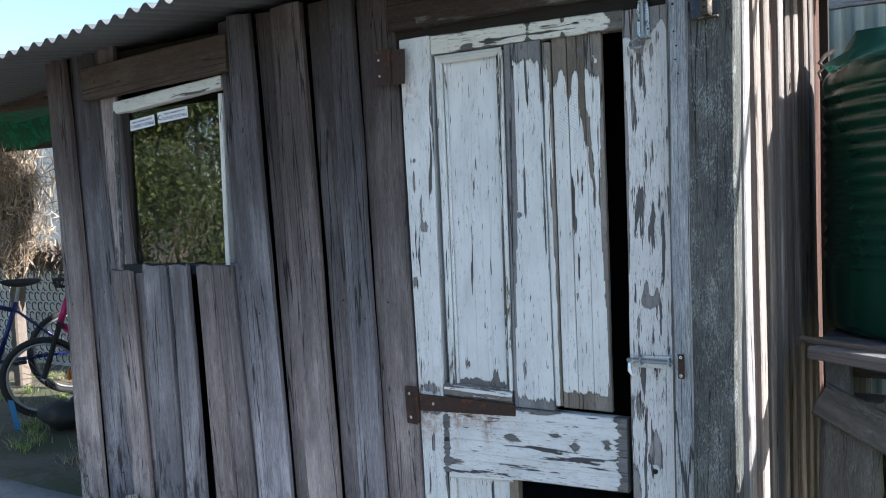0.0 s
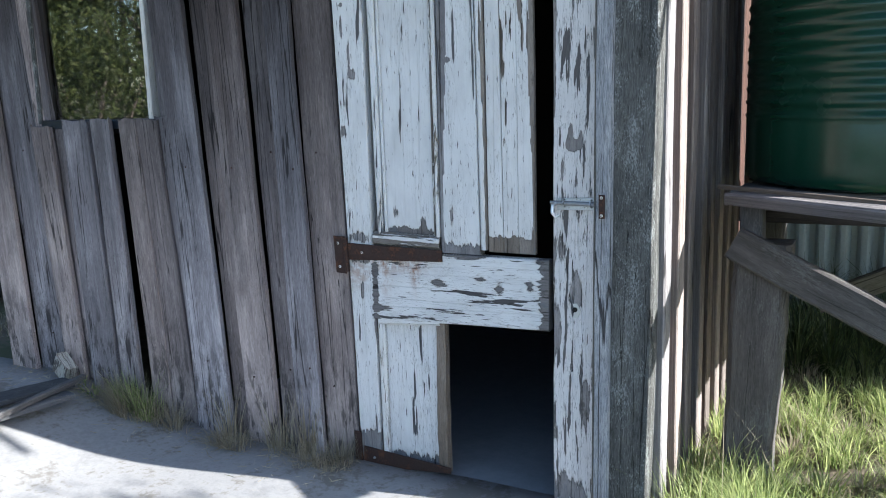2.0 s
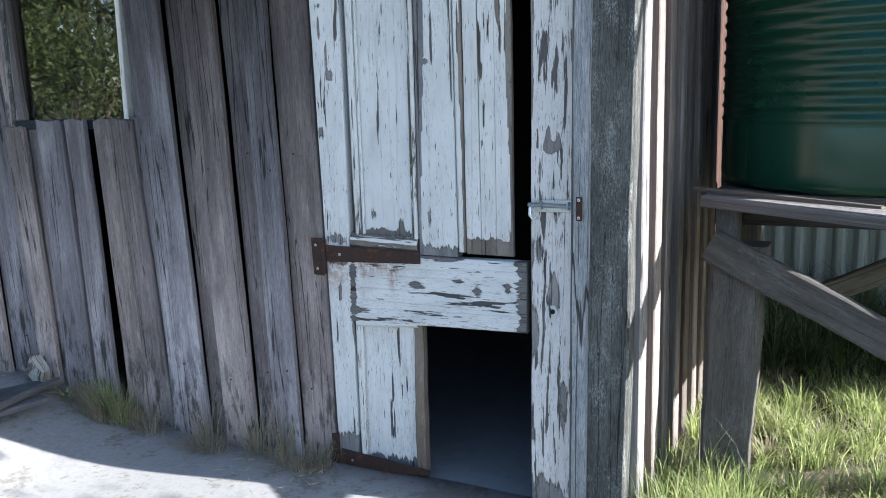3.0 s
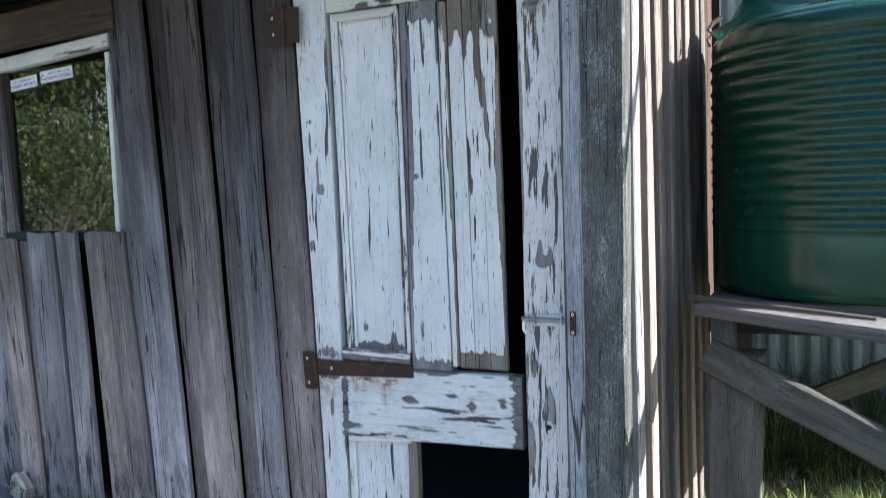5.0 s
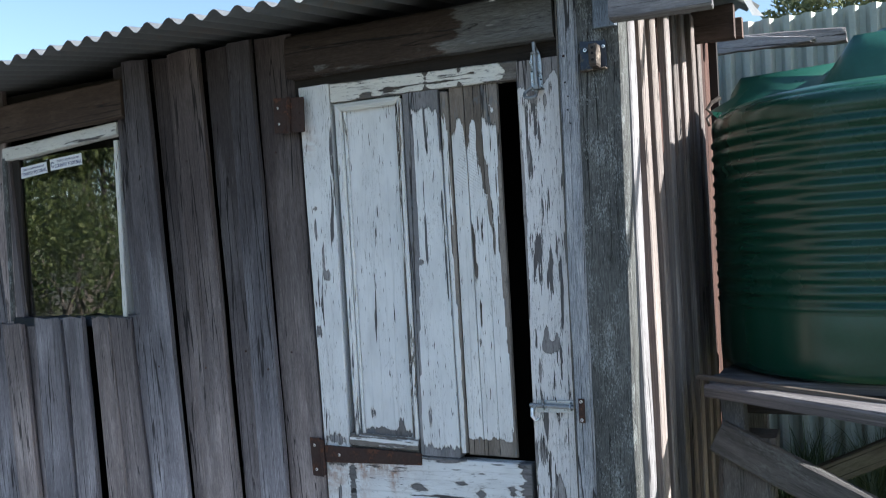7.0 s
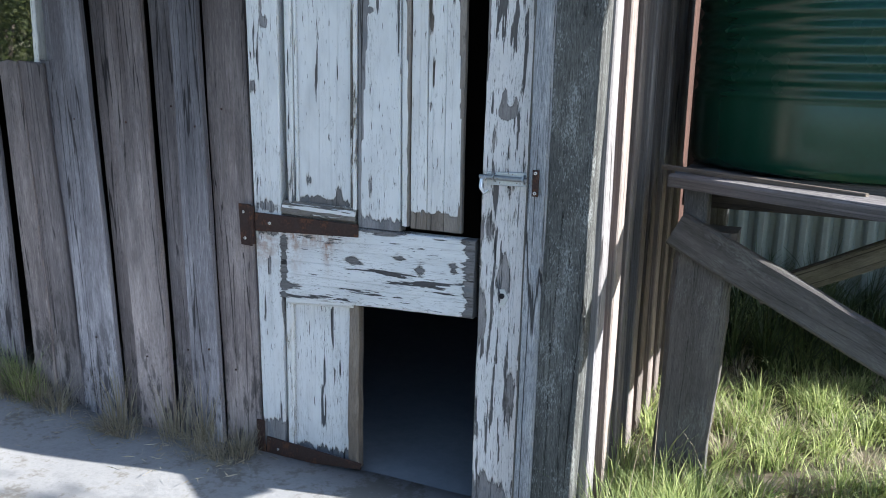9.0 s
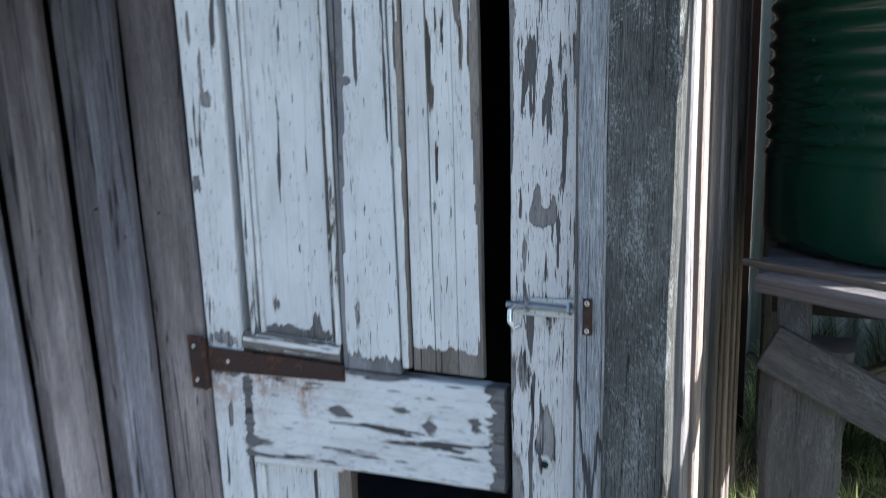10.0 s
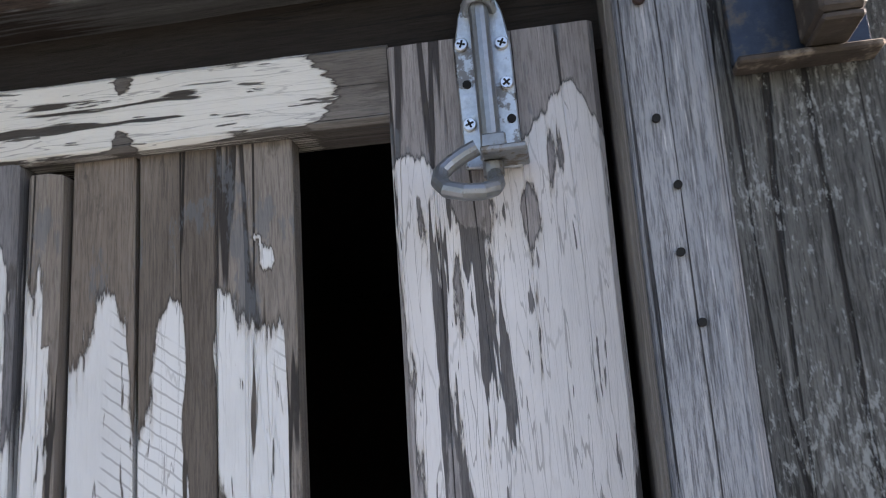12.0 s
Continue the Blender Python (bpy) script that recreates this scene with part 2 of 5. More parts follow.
def leafy(name, lo, hi, thin=0.35):
    m, nt, b = material(name, 0.55)
    r = nt.nodes.new("ShaderNodeNewGeometry").outputs["Random Per Island"]
    col = ramp(nt, r, [(0.0, lo), (0.6, tuple((a + c) / 2 for a, c in zip(lo, hi))), (1.0, hi)])
    nt.links.new(col, b.inputs["Base Color"])
    t = nt.nodes.new("ShaderNodeBsdfTranslucent")
    nt.links.new(col, t.inputs[0])
    mix = nt.nodes.new("ShaderNodeMixShader")
    mix.inputs[0].default_value = thin
    nt.links.new(b.outputs[0], mix.inputs[1]), nt.links.new(t.outputs[0], mix.inputs[2])
    nt.links.new(mix.outputs[0], nt.nodes["Material Output"].inputs[0])
    return m


# foot is bleaching; head is unbleached brown plus painted eave shade
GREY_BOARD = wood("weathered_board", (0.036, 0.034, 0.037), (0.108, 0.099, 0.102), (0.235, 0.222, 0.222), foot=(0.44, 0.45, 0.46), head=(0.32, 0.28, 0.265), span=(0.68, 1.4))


def two_tone(name, a, b, crack=0.014):
    """Sawn timber, dark brown, bleached grey where the mesh's "bare" values are high."""
    m, nt, bs = material(name, 0.85)
    vec, along, r = plank_coords(nt)
    c1, height = wood_nodes(nt, vec, r, *a, crack, 0.8)
    c2, _ = wood_nodes(nt, vec, r, *b, crack, 0.8)
    at = nt.nodes.new("ShaderNodeAttribute")
    at.attribute_name = "bare"
    ed = maths(nt, "MULTIPLY_ADD", noisy(nt, stretch(nt, vec, (30, 7, 9), (1, 8, 0)), 1.0, 7, 0.65), 1.3, at.outputs["Fac"])
    nt.links.new(blend(nt, step(nt, ed, 1.08, 1.22), c1, c2), bs.inputs["Base Color"])
    bs.inputs["Specular IOR Level"].default_value = 0.3
    relief(nt, bs, height, 0.9, 0.0045)
    return m


HEAD_WOOD = two_tone("door_head_timber", ((0.016, 0.010, 0.007), (0.040, 0.027, 0.020), (0.085, 0.062, 0.048)), ((0.045, 0.043, 0.039), (0.135, 0.130, 0.118), (0.26, 0.25, 0.235)))
BROWN_BOARD = wood("brown_board", (0.040, 0.027, 0.022), (0.095, 0.068, 0.056), (0.17, 0.13, 0.11))
BEAM_WOOD = wood("dark_beam", (0.030, 0.020, 0.014), (0.075, 0.050, 0.036), (0.15, 0.11, 0.085), crack=0.016)
POST_WOOD = wood("grey_post", (0.040, 0.044, 0.044), (0.080, 0.088, 0.089), (0.165, 0.178, 0.178), crack=0.011, bump=1.0, lichen=0.85, fuzz=0.85)
STRIP_WOOD = wood("blue_grey_strip", (0.10, 0.115, 0.135), (0.245, 0.275, 0.31), (0.43, 0.46, 0.49), crack=0.013, bump=1.0, fuzz=0.75)
PALE_WOOD = wood("bleached_timber", (0.10, 0.10, 0.105), (0.24, 0.235, 0.235), (0.42, 0.41, 0.40), crack=0.010, bump=1.0)
SIDE_BOARD = wood("side_board", (0.060, 0.055, 0.052), (0.165, 0.150, 0.143), (0.31, 0.285, 0.27))
STAND_WOOD = wood("grey_stand_timber", (0.032, 0.032, 0.033), (0.078, 0.078, 0.080), (0.150, 0.150, 0.152), crack=0.006, lichen=0.25)
SHELF_WOOD = wood("shelf_timber", (0.06, 0.06, 0.064), (0.15, 0.15, 0.158), (0.28, 0.28, 0.29), crack=0.010, bump=1.0)
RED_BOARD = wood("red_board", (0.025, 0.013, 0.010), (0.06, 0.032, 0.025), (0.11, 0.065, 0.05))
# near-black timber: the unlit inside of the shed is put into this colour
SHADE_WOOD = wood("shade_dark_timber", (0.01, 0.009, 0.008), (0.025, 0.022, 0.02), (0.045, 0.04, 0.036))
RAW_EDGE = wood("raw_broken_edge", (0.052, 0.045, 0.038), (0.118, 0.104, 0.088), (0.21, 0.19, 0.165))
PAINT = peeling("flaking_white_paint", 0.385, crackle=0.50)
PAINT_DENSE = peeling("crackled_white_paint", 0.400, 1.1, (0.755, 0.735, 0.735), gaps=1.25, crackle=0.41, dash=(110, 6.0))
PAINT_PANEL = peeling("white_panel_paint", 0.33, 0.7, gaps=0.6, crackle=0.56)
PAINT_RAIL = peeling("split_white_paint", 0.435, 1.2, gaps=0.9, crackle=0.50, dash=(80, 4.5))
PAINT_TOP = peeling("cream_split_paint", 0.43, 1.3, (0.77, 0.755, 0.705), ((0.06, 0.05, 0.042), (0.145, 0.125, 0.105), (0.25, 0.225, 0.195)), gaps=1.5, crackle=0.50)
PAINT_OLD = peeling("thin_white_paint", 0.445, 1.2, (0.78, 0.78, 0.78), ((0.085, 0.074, 0.064), (0.175, 0.157, 0.137), (0.265, 0.242, 0.215)), gaps=0.9, crackle=0.52)
PAINT_PIECE = peeling("split_panel_paint", 0.395, 1.0, (0.79, 0.79, 0.79), ((0.085, 0.074, 0.064), (0.175, 0.157, 0.137), (0.265, 0.242, 0.215)), gaps=0.8, crackle=0.54, hatch=0.6)
SASH_PAINT = peeling("sash_paint", 0.37, 1.2, (0.66, 0.66, 0.63))
ZINC = plain("zinc_plate", (0.52, 0.56, 0.60), 0.42, 0.85, 220, 0.3, 0.25, (0.22, 0.21, 0.2), (0.60, 0.66), 40)
STEEL = plain("dull_steel", (0.30, 0.315, 0.33), 0.45, 0.8, 150, 0.25, 0.15, (0.2, 0.17, 0.14), (0.62, 0.7), 30)
SCREW = plain("bright_screw", (0.75, 0.76, 0.78), 0.3, 0.9, 200, 0.1, 0.05)
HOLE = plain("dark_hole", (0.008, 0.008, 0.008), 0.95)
RUST = plain("rusty_iron", (0.05, 0.028, 0.023), 0.8, 0.25, 160, 0.45, 0.5, (0.12, 0.055, 0.033), (0.58, 0.68), 25)
BLUE_STEEL = plain("blue_black_steel", (0.035, 0.045, 0.065), 0.4, 0.6, 120, 0.3, 0.15, (0.10, 0.085, 0.07), (0.6, 0.7), 25)
RUST_WEB = plain("rust_and_cobweb", (0.075, 0.060, 0.050), 0.9, 0.1, 90, 0.55, 0.6, (0.26, 0.22, 0.18), (0.55, 0.65), 30)
IRON = plain("galvanised_sheet", (0.17, 0.178, 0.182), 0.5, 0.35, 60, 0.2, 0.1, (0.20, 0.17, 0.15), (0.6, 0.75), 3.0)
FENCE_IRON = plain("fence_sheet", (0.36, 0.39, 0.34), 0.6, 0.2, 40, 0.15, 0.1, (0.38, 0.36, 0.33), (0.6, 0.75), 2.0)
TANK_GREEN = plain("green_polythene", (0.008, 0.050, 0.032), 0.25, 0.0, 60, 0.15, 0.04, (0.12, 0.13, 0.10), (0.62, 0.86), 2.0)
LID_GREEN = plain("green_lid", (0.022, 0.095, 0.070), 0.32, 0.0, 60, 0.2, 0.05, (0.10, 0.15, 0.13), (0.60, 0.90), 2.0)
CONCRETE = plain("worn_concrete", (0.31, 0.31, 0.315), 0.85, 0.0, 45, 0.30, 0.45, (0.20, 0.19, 0.175), (0.55, 0.66), 3.2)
FLOOR_DUST = plain("dusty_floor", (0.22, 0.23, 0.25), 0.95, 0.0, 30, 0.2, 0.2)
EARTH = plain("dry_earth", (0.16, 0.13, 0.095), 0.95, 0.0, 25, 0.4, 0.6, (0.08, 0.09, 0.045), (0.5, 0.62), 1.3)
GRASS = leafy("green_grass", (0.12, 0.19, 0.05), (0.68, 0.74, 0.34), 0.5)
STRAW = leafy("dry_grass", (0.26, 0.22, 0.15), (0.56, 0.50, 0.38))
LEAF = leafy("hedge_leaf", (0.035, 0.06, 0.018), (0.17, 0.19, 0.06))
GUM_LEAF = leafy("tree_leaf", (0.07, 0.10, 0.045), (0.30, 0.32, 0.17), 0.45)
# darker than GRASS: the shade behind the stand is in this green
WEED = leafy("weed_shade_in_colour", (0.02, 0.04, 0.012), (0.09, 0.12, 0.04), 0.3)
BARK = plain("bark", (0.16, 0.13, 0.11), 0.9, 0.0, 40, 0.4, 0.8)
TWIG = leafy("dry_twigs", (0.20, 0.14, 0.09), (0.50, 0.40, 0.30), 0.1)
CLOTH = plain("green_shade_cloth", (0.004, 0.12, 0.06), 0.7, 0.0, 120, 0.4, 0.4, (0.01, 0.25, 0.14), (0.55, 0.6), 18)
WHITE_WALL = plain("white_wall", (0.66, 0.67, 0.66), 0.8, 0.0, 25, 0.12, 0.2, (0.45, 0.43, 0.4), (0.58, 0.7), 2)
BLACK_RUBBER = plain("black_rubber", (0.02, 0.02, 0.021), 0.75, 0.0, 60, 0.3, 0.2)
BLUE_PAINT = plain("blue_enamel", (0.01, 0.018, 0.11), 0.3, 0.2, 60, 0.15, 0.02)
PINK_PAINT = plain("pink_enamel", (0.55, 0.02, 0.16), 0.35, 0.1, 60, 0.15, 0.02)
AMBER = plain("amber_reflector", (0.8, 0.22, 0.01), 0.3, 0.0, 60, 0.1, 0.02)
STICKER = plain("sticker_vinyl", (0.78, 0.80, 0.86), 0.45, 0.0, 80, 0.05, 0.02)
INK = plain("navy_ink", (0.02, 0.03, 0.16), 0.5, 0.0, 80, 0.1, 0.0)
BLUE_BAG = plain("blue_plastic", (0.02, 0.16, 0.35), 0.4)

glass_mat, gnt, gb = material("window_glass", 0.0)
gb.inputs["Transmission Weight"].default_value, gb.inputs["IOR"].default_value = 1.0, 1.9
gb.inputs["Base Color"].default_value = (0.75, 0.8, 0.78, 1)

# ---- mesh tools ----


def part(name, bm, mat, parent=None, label="", smooth=False):
    me = bpy.data.meshes.new(name)
    bm.to_mesh(me)
    bm.free()
    return mesh_part(name, me, mat, parent, label, smooth)


def mesh_part(name, me, mat, parent=None, label="", smooth=False):
    me.materials.append(mat)
    if smooth:
        me.polygons.foreach_set("use_smooth", [True] * len(me.polygons))
    ob = new(name, me)
    ob.parent = parent
    if parent and not parent.parent:
        ob.matrix_parent_inverse = Matrix.Translation(-parent.location)
    if label:
        tagged(ob, label)
    return ob


def thing(name, label, category, group="", kind="", at=(0, 0, 0)):
    ob = new(name)
    ob.location = at
    bpy.context.view_layer.update()
    return tagged(ob, label, category, group, kind)


def plank(name, parent, mat, a, b, u, wa, wb, th, out, wander=0.004, seg=12, cols=5, cham=0.003, bare=None, label="", seed=None, ragged=0.0, cup=0.0, spots=(), rusty=()):
    """A board whose front face runs from a to b (its middle line), u across, out towards the viewer.
    wander: how far its edges stray; ragged: how far its far end splinters; bare(s, t): paint loss along and across;
    spots: places (x, z, reach in x, reach in z, amount) of more loss; rusty: the same for rust stains."""
    a, b, u, out = Vector(a), Vector(b), Vector(u).normalized(), Vector(out).normalized()
    rnd = random.Random(seed if seed is not None else hash((round(a.x, 3), round(a.y, 3), round(a.z, 3), round(b.z, 3))))
    ph = [rnd.uniform(0, 50) for _ in range(4)]
    length = (b - a).length
    fr = [-1 + 2 * k / (cols - 1) for k in range(cols)]
    verts, uvs, loss, stain = [], [], [], []
    near = lambda p, some: sum(k[4] * math.exp(-((p.x - k[0]) / k[2]) ** 2 - ((p.z - k[1]) / k[3]) ** 2) for k in some)
    for i in range(seg + 1):
        s = i / seg
        c, w = a.lerp(b, s), wa + (wb - wa) * s
        le = noise.noise((ph[0], s * length * 3.0, 0)) * wander + noise.noise((ph[0], s * length * 14.0, 3)) * wander * 0.4
        ri = noise.noise((ph[1], s * length * 3.0, 0)) * wander + noise.noise((ph[1], s * length * 14.0, 3)) * wander * 0.4
        bow = noise.noise((ph[2], s * length * 1.2, 0)) * wander * 0.8
        x0, x1 = -w / 2 + le, w / 2 + ri
        ring = [(x0, cham)] + [((x0 + cham) + (x1 - x0 - 2 * cham) * (f + 1) / 2, cup * (1 - f * f)) for f in fr] + [(x1, cham), (x1, th), (x0, th)]
        for k, (x, d) in enumerate(ring):
            jag = 0.0
            if ragged and i == seg:
                jag = rnd.uniform(-ragged, ragged)
            p = c + u * x - out * (d - bow) + (b - a).normalized() * jag
            verts.append(p)
            uvs.append(((x if d < th else x + 0.5) - d * (1 if x < 0 else -1), s * length + jag))
            t = max(-1.0, min(1.0, 2 * x / w))
            loss.append((bare(s, t) if bare else 0.0) + near(p, spots))
            stain.append(near(p, rusty))
    n = cols + 4
    faces = []
    for i in range(seg):
        for k in range(n):
            j = (k + 1) % n
            faces.append((i * n + k, i * n + j, (i + 1) * n + j, (i + 1) * n + k))
    faces.append(tuple(range(n)))
    faces.append(tuple(seg * n + k for k in range(n)))
    me = bpy.data.meshes.new(name)
    me.from_pydata(verts, [], faces)
    bm = bmesh.new()
    bm.from_mesh(me)
    bmesh.ops.recalc_face_normals(bm, faces=bm.faces)
    bm.to_mesh(me)
    bm.free()
    lay = me.uv_layers.new(name="UVMap")
    for lp in me.loops:
        lay.data[lp.index].uv = uvs[lp.vertex_index]
    if bare:
        me.attributes.new("bare", "FLOAT", "POINT").data.foreach_set("value", loss)
    if rusty:
        me.attributes.new("rust", "FLOAT", "POINT").data.foreach_set("value", stain)
    return mesh_part(name, me, mat, parent, label)


def block(lo, hi, bevel=0.002, seg=1):
    bm = bmesh.new()
    bmesh.ops.create_cube(bm, size=1, matrix=Matrix.Translation((Vector(lo) + Vector(hi)) / 2) @ Matrix.Diagonal((*(Vector(hi) - Vector(lo)), 1)))
    if bevel:
        bmesh.ops.bevel(bm, geom=bm.edges[:], offset=bevel, segments=seg, affect="EDGES", profile=0.5)
    return bm


def rod(points, r, sides=10, r_end=None, closed=False):
    """A round bar along points."""
    bm = bmesh.new()
    pts = [Vector(p) for p in points]
    rings, up = [], Vector((0.13, 0.29, 0.95))
    n = len(pts)
    for i, p in enumerate(pts):
        if closed:
            d = pts[(i + 1) % n] - pts[i - 1]
        else:
            d = pts[min(i + 1, n - 1)] - pts[max(i - 1, 0)]
        d.normalize()
        s = d.cross(up).normalized()
        up = s.cross(d).normalized()
        rr = r if r_end is None else r + (r_end - r) * i / (n - 1)
        rings.append([bm.verts.new(p + (s * math.cos(a) + up * math.sin(a)) * rr) for a in (2 * math.pi * k / sides for k in range(sides))])
    for i in range(n if closed else n - 1):
        q = rings[(i + 1) % n]
        for k in range(sides):
            bm.faces.new((rings[i][k], rings[i][(k + 1) % sides], q[(k + 1) % sides], q[k]))
    if not closed:
        bm.faces.new(rings[0]), bm.faces.new(rings[-1])
    bmesh.ops.recalc_face_normals(bm, faces=bm.faces)
    return bm


def slab(outline, y, th, bevel=0.001):
    """A plate of that outline (x, z), its front at y, th thick to the back."""
    bm = bmesh.new()
    front = [bm.verts.new((x, y, z)) for x, z in outline]
    f = bm.faces.new(front)
    ext = bmesh.ops.extrude_face_region(bm, geom=[f])
    for v in ext["geom"]:
        if isinstance(v, bmesh.types.BMVert):
            v.co.y += th
    bmesh.ops.recalc_face_normals(bm, faces=bm.faces)
    if bevel:
        bmesh.ops.bevel(bm, geom=bm.edges[:], offset=bevel, segments=1, affect="EDGES")
    return bm


def disc(c, axis, r, h, sides=14, bevel=0.0006):
    bm = bmesh.new()
    turn = Vector(axis).to_track_quat("Z", "Y").to_matrix().to_4x4()
    bmesh.ops.create_cone(bm, cap_ends=True, segments=sides, radius1=r, radius2=r, depth=h, matrix=Matrix.Translation(c) @ turn)
    if bevel:
        bmesh.ops.bevel(bm, geom=[e for e in bm.edges if len(e.link_faces) == 2 and abs(e.calc_face_angle(0)) > 0.9], offset=bevel, segments=1, affect="EDGES")
    return bm


def screw(parent, c, out=(0, -1, 0), r=0.0045, turn=0.4):
    """A cross-head screw that faces out."""
    head = part("screw", disc(c, out, r, 0.003), SCREW, parent)
    o = Vector(out).normalized()
    right = Vector((1, 0, 0)) if abs(o.x) < 0.5 else Vector((0, 1, 0))
    up = o.cross(right)
    bm = bmesh.new()
    for k in range(2):
        a = turn + k * math.pi / 2
        d, e = right * math.cos(a) + up * math.sin(a), up * math.cos(a) - right * math.sin(a)
        m = Vector(c) + o * 0.0017
        bm.faces.new([bm.verts.new(m + d * sx * r * 0.62 + e * sy * r * 0.15 + o * 0.0001 * k) for sx, sy in ((-1, -1), (1, -1), (1, 1), (-1, 1))])
    part("slot", bm, HOLE, head)
    return head


def shards(name, mat, parent, spots, label="", leaf=True):
    """Many small leaves in one mesh: each spot is a place, a direction, a length and a width."""
    verts, faces = [], []
    for p, d, ln, wd in spots:
        p, d = Vector(p), Vector(d).normalized()
        s = d.cross(Vector((random.uniform(-1, 1), random.uniform(-1, 1), random.uniform(-1, 1)))).normalized()
        k = len(verts)
        verts += [p, p + d * ln * 0.45 + s * wd, p + d * ln, p + d * ln * 0.45 - s * wd]
        faces.append((k, k + 1, k + 2, k + 3))
    me = bpy.data.meshes.new(name)
    me.from_pydata(verts, [], faces)
    return mesh_part(name, me, mat, parent, label)


def blades(name, mat, spots, parent=None):
    """Grass blades that bend over: foot, lean, length, width."""
    verts, faces = [], []
    for p, lean, ln, wd in spots:
        p, lean = Vector(p), Vector(lean)
        s = Vector((-lean.y, lean.x, 0)) + Vector((random.uniform(-.3, .3), random.uniform(-.3, .3), 0))
        s = s.normalized() if s.length > 1e-4 else Vector((1, 0, 0))
        k = len(verts)
        for i in range(4):
            f = i / 3
            c = p + Vector((0, 0, ln * f * (1 - 0.35 * f * lean.length))) + lean * ln * f * f
            w = wd * (1 - f * 0.92)
            verts += [c - s * w, c + s * w]
        for i in range(3):
            faces.append((k + 2 * i, k + 2 * i + 1, k + 2 * i + 3, k + 2 * i + 2))
    me = bpy.data.meshes.new(name)
    me.from_pydata(verts, [], faces)
    return mesh_part(name, me, mat, parent)


def ground_z(x, y):
    f = max(0.0, min(1.0, (-0.55 - x) / 0.9))
    return 0.11 * f * f * (3 - 2 * f)

# ---- ground ----
def sheet(xs, ys, lift, mat, name, label, category, th=0.0):
    verts = [(x, y, ground_z(x, y) + lift(x, y)) for x in xs for y in ys]
    m = len(ys)
    faces = [(i * m + j, (i + 1) * m + j, (i + 1) * m + j + 1, i * m + j + 1) for i in range(len(xs) - 1) for j in range(m - 1)]
    me = bpy.data.meshes.new(name)
    me.from_pydata(verts, [], faces)
    return tagged(mesh_part(name, me, mat, None, "", True), label, category, "", "structure")


far = [-900, -200, -60, -20, -9]
xs = far + [-9 + 0.25 * k for k in range(1, 73)] + [20, 60, 200, 900]
sheet(xs, xs, lambda x, y: -0.035 + 0.02 * noise.noise((x * 1.3, y * 1.3, 0)) * (1 if abs(x) < 9 else 0), EARTH, "ground", "dry earth yard with sparse grass", "ground")
bmp = bmesh.new()
nx, ny = 40, 24
grid = [[bmp.verts.new((-2.6 + 3.5 * i / nx + (0.02 * noise.noise((i, j, 5)) if i == nx else 0), -3.6 + 3.62 * j / ny,
        ground_z(-2.6 + 3.5 * i / nx, 0) - 0.012 + 0.006 * noise.noise((i * .3, j * .3, 0)))) for j in range(ny + 1)] for i in range(nx + 1)]
for i in range(nx):
    for j in range(ny):
        bmp.faces.new((grid[i][j], grid[i + 1][j], grid[i + 1][j + 1], grid[i][j + 1]))
slab_edges = bmesh.ops.extrude_edge_only(bmp, edges=[e for e in bmp.edges if e.is_boundary])
for v in slab_edges["geom"]:
    if isinstance(v, bmesh.types.BMVert):
        v.co.z -= 0.1
bmesh.ops.recalc_face_normals(bmp, faces=bmp.faces)
tagged(part("concrete_path", bmp, CONCRETE, None, "", True), "pale worn concrete path along the shed wall", "path", "", "structure")

# ---- shed: floor, back, inside ----
tagged(part("floor", block((-1.68, 0.03, -0.09), (0.99, 1.62, -0.018), 0), FLOOR_DUST), "dusty grey concrete floor inside the shed", "floor", "", "structure")
tagged(part("wall_back", block((-1.7, 1.62, -0.1), (1.0, 1.66, 2.18), 0), SHADE_WOOD), "timber back wall of the shed, shade put into its colour", "wall", "", "structure")
tagged(part("ceiling", block((-1.69, 0.10, 1.925), (0.965, 1.62, 1.94), 0), SHADE_WOOD), "boards under the shed roof, shade put into their colour", "ceiling", "", "structure")
tagged(part("wall_left", block((-1.72, 0.03, -0.1), (-1.69, 1.62, 2.02), 0), SHADE_WOOD), "timber end wall of the shed, shade put into its colour", "wall", "", "structure")

# ---- front wall: lapped upright boards ----
wall_front = thing("wall_front", "weathered grey-brown upright timber boards with gaps, shed front", "wall", "", "structure")


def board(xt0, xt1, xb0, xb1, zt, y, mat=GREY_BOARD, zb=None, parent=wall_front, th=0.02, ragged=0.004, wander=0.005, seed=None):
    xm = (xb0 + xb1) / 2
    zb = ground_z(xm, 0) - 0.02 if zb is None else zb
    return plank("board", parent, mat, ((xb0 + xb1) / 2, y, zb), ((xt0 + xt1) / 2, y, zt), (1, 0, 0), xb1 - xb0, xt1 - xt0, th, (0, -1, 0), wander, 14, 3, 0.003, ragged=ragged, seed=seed)


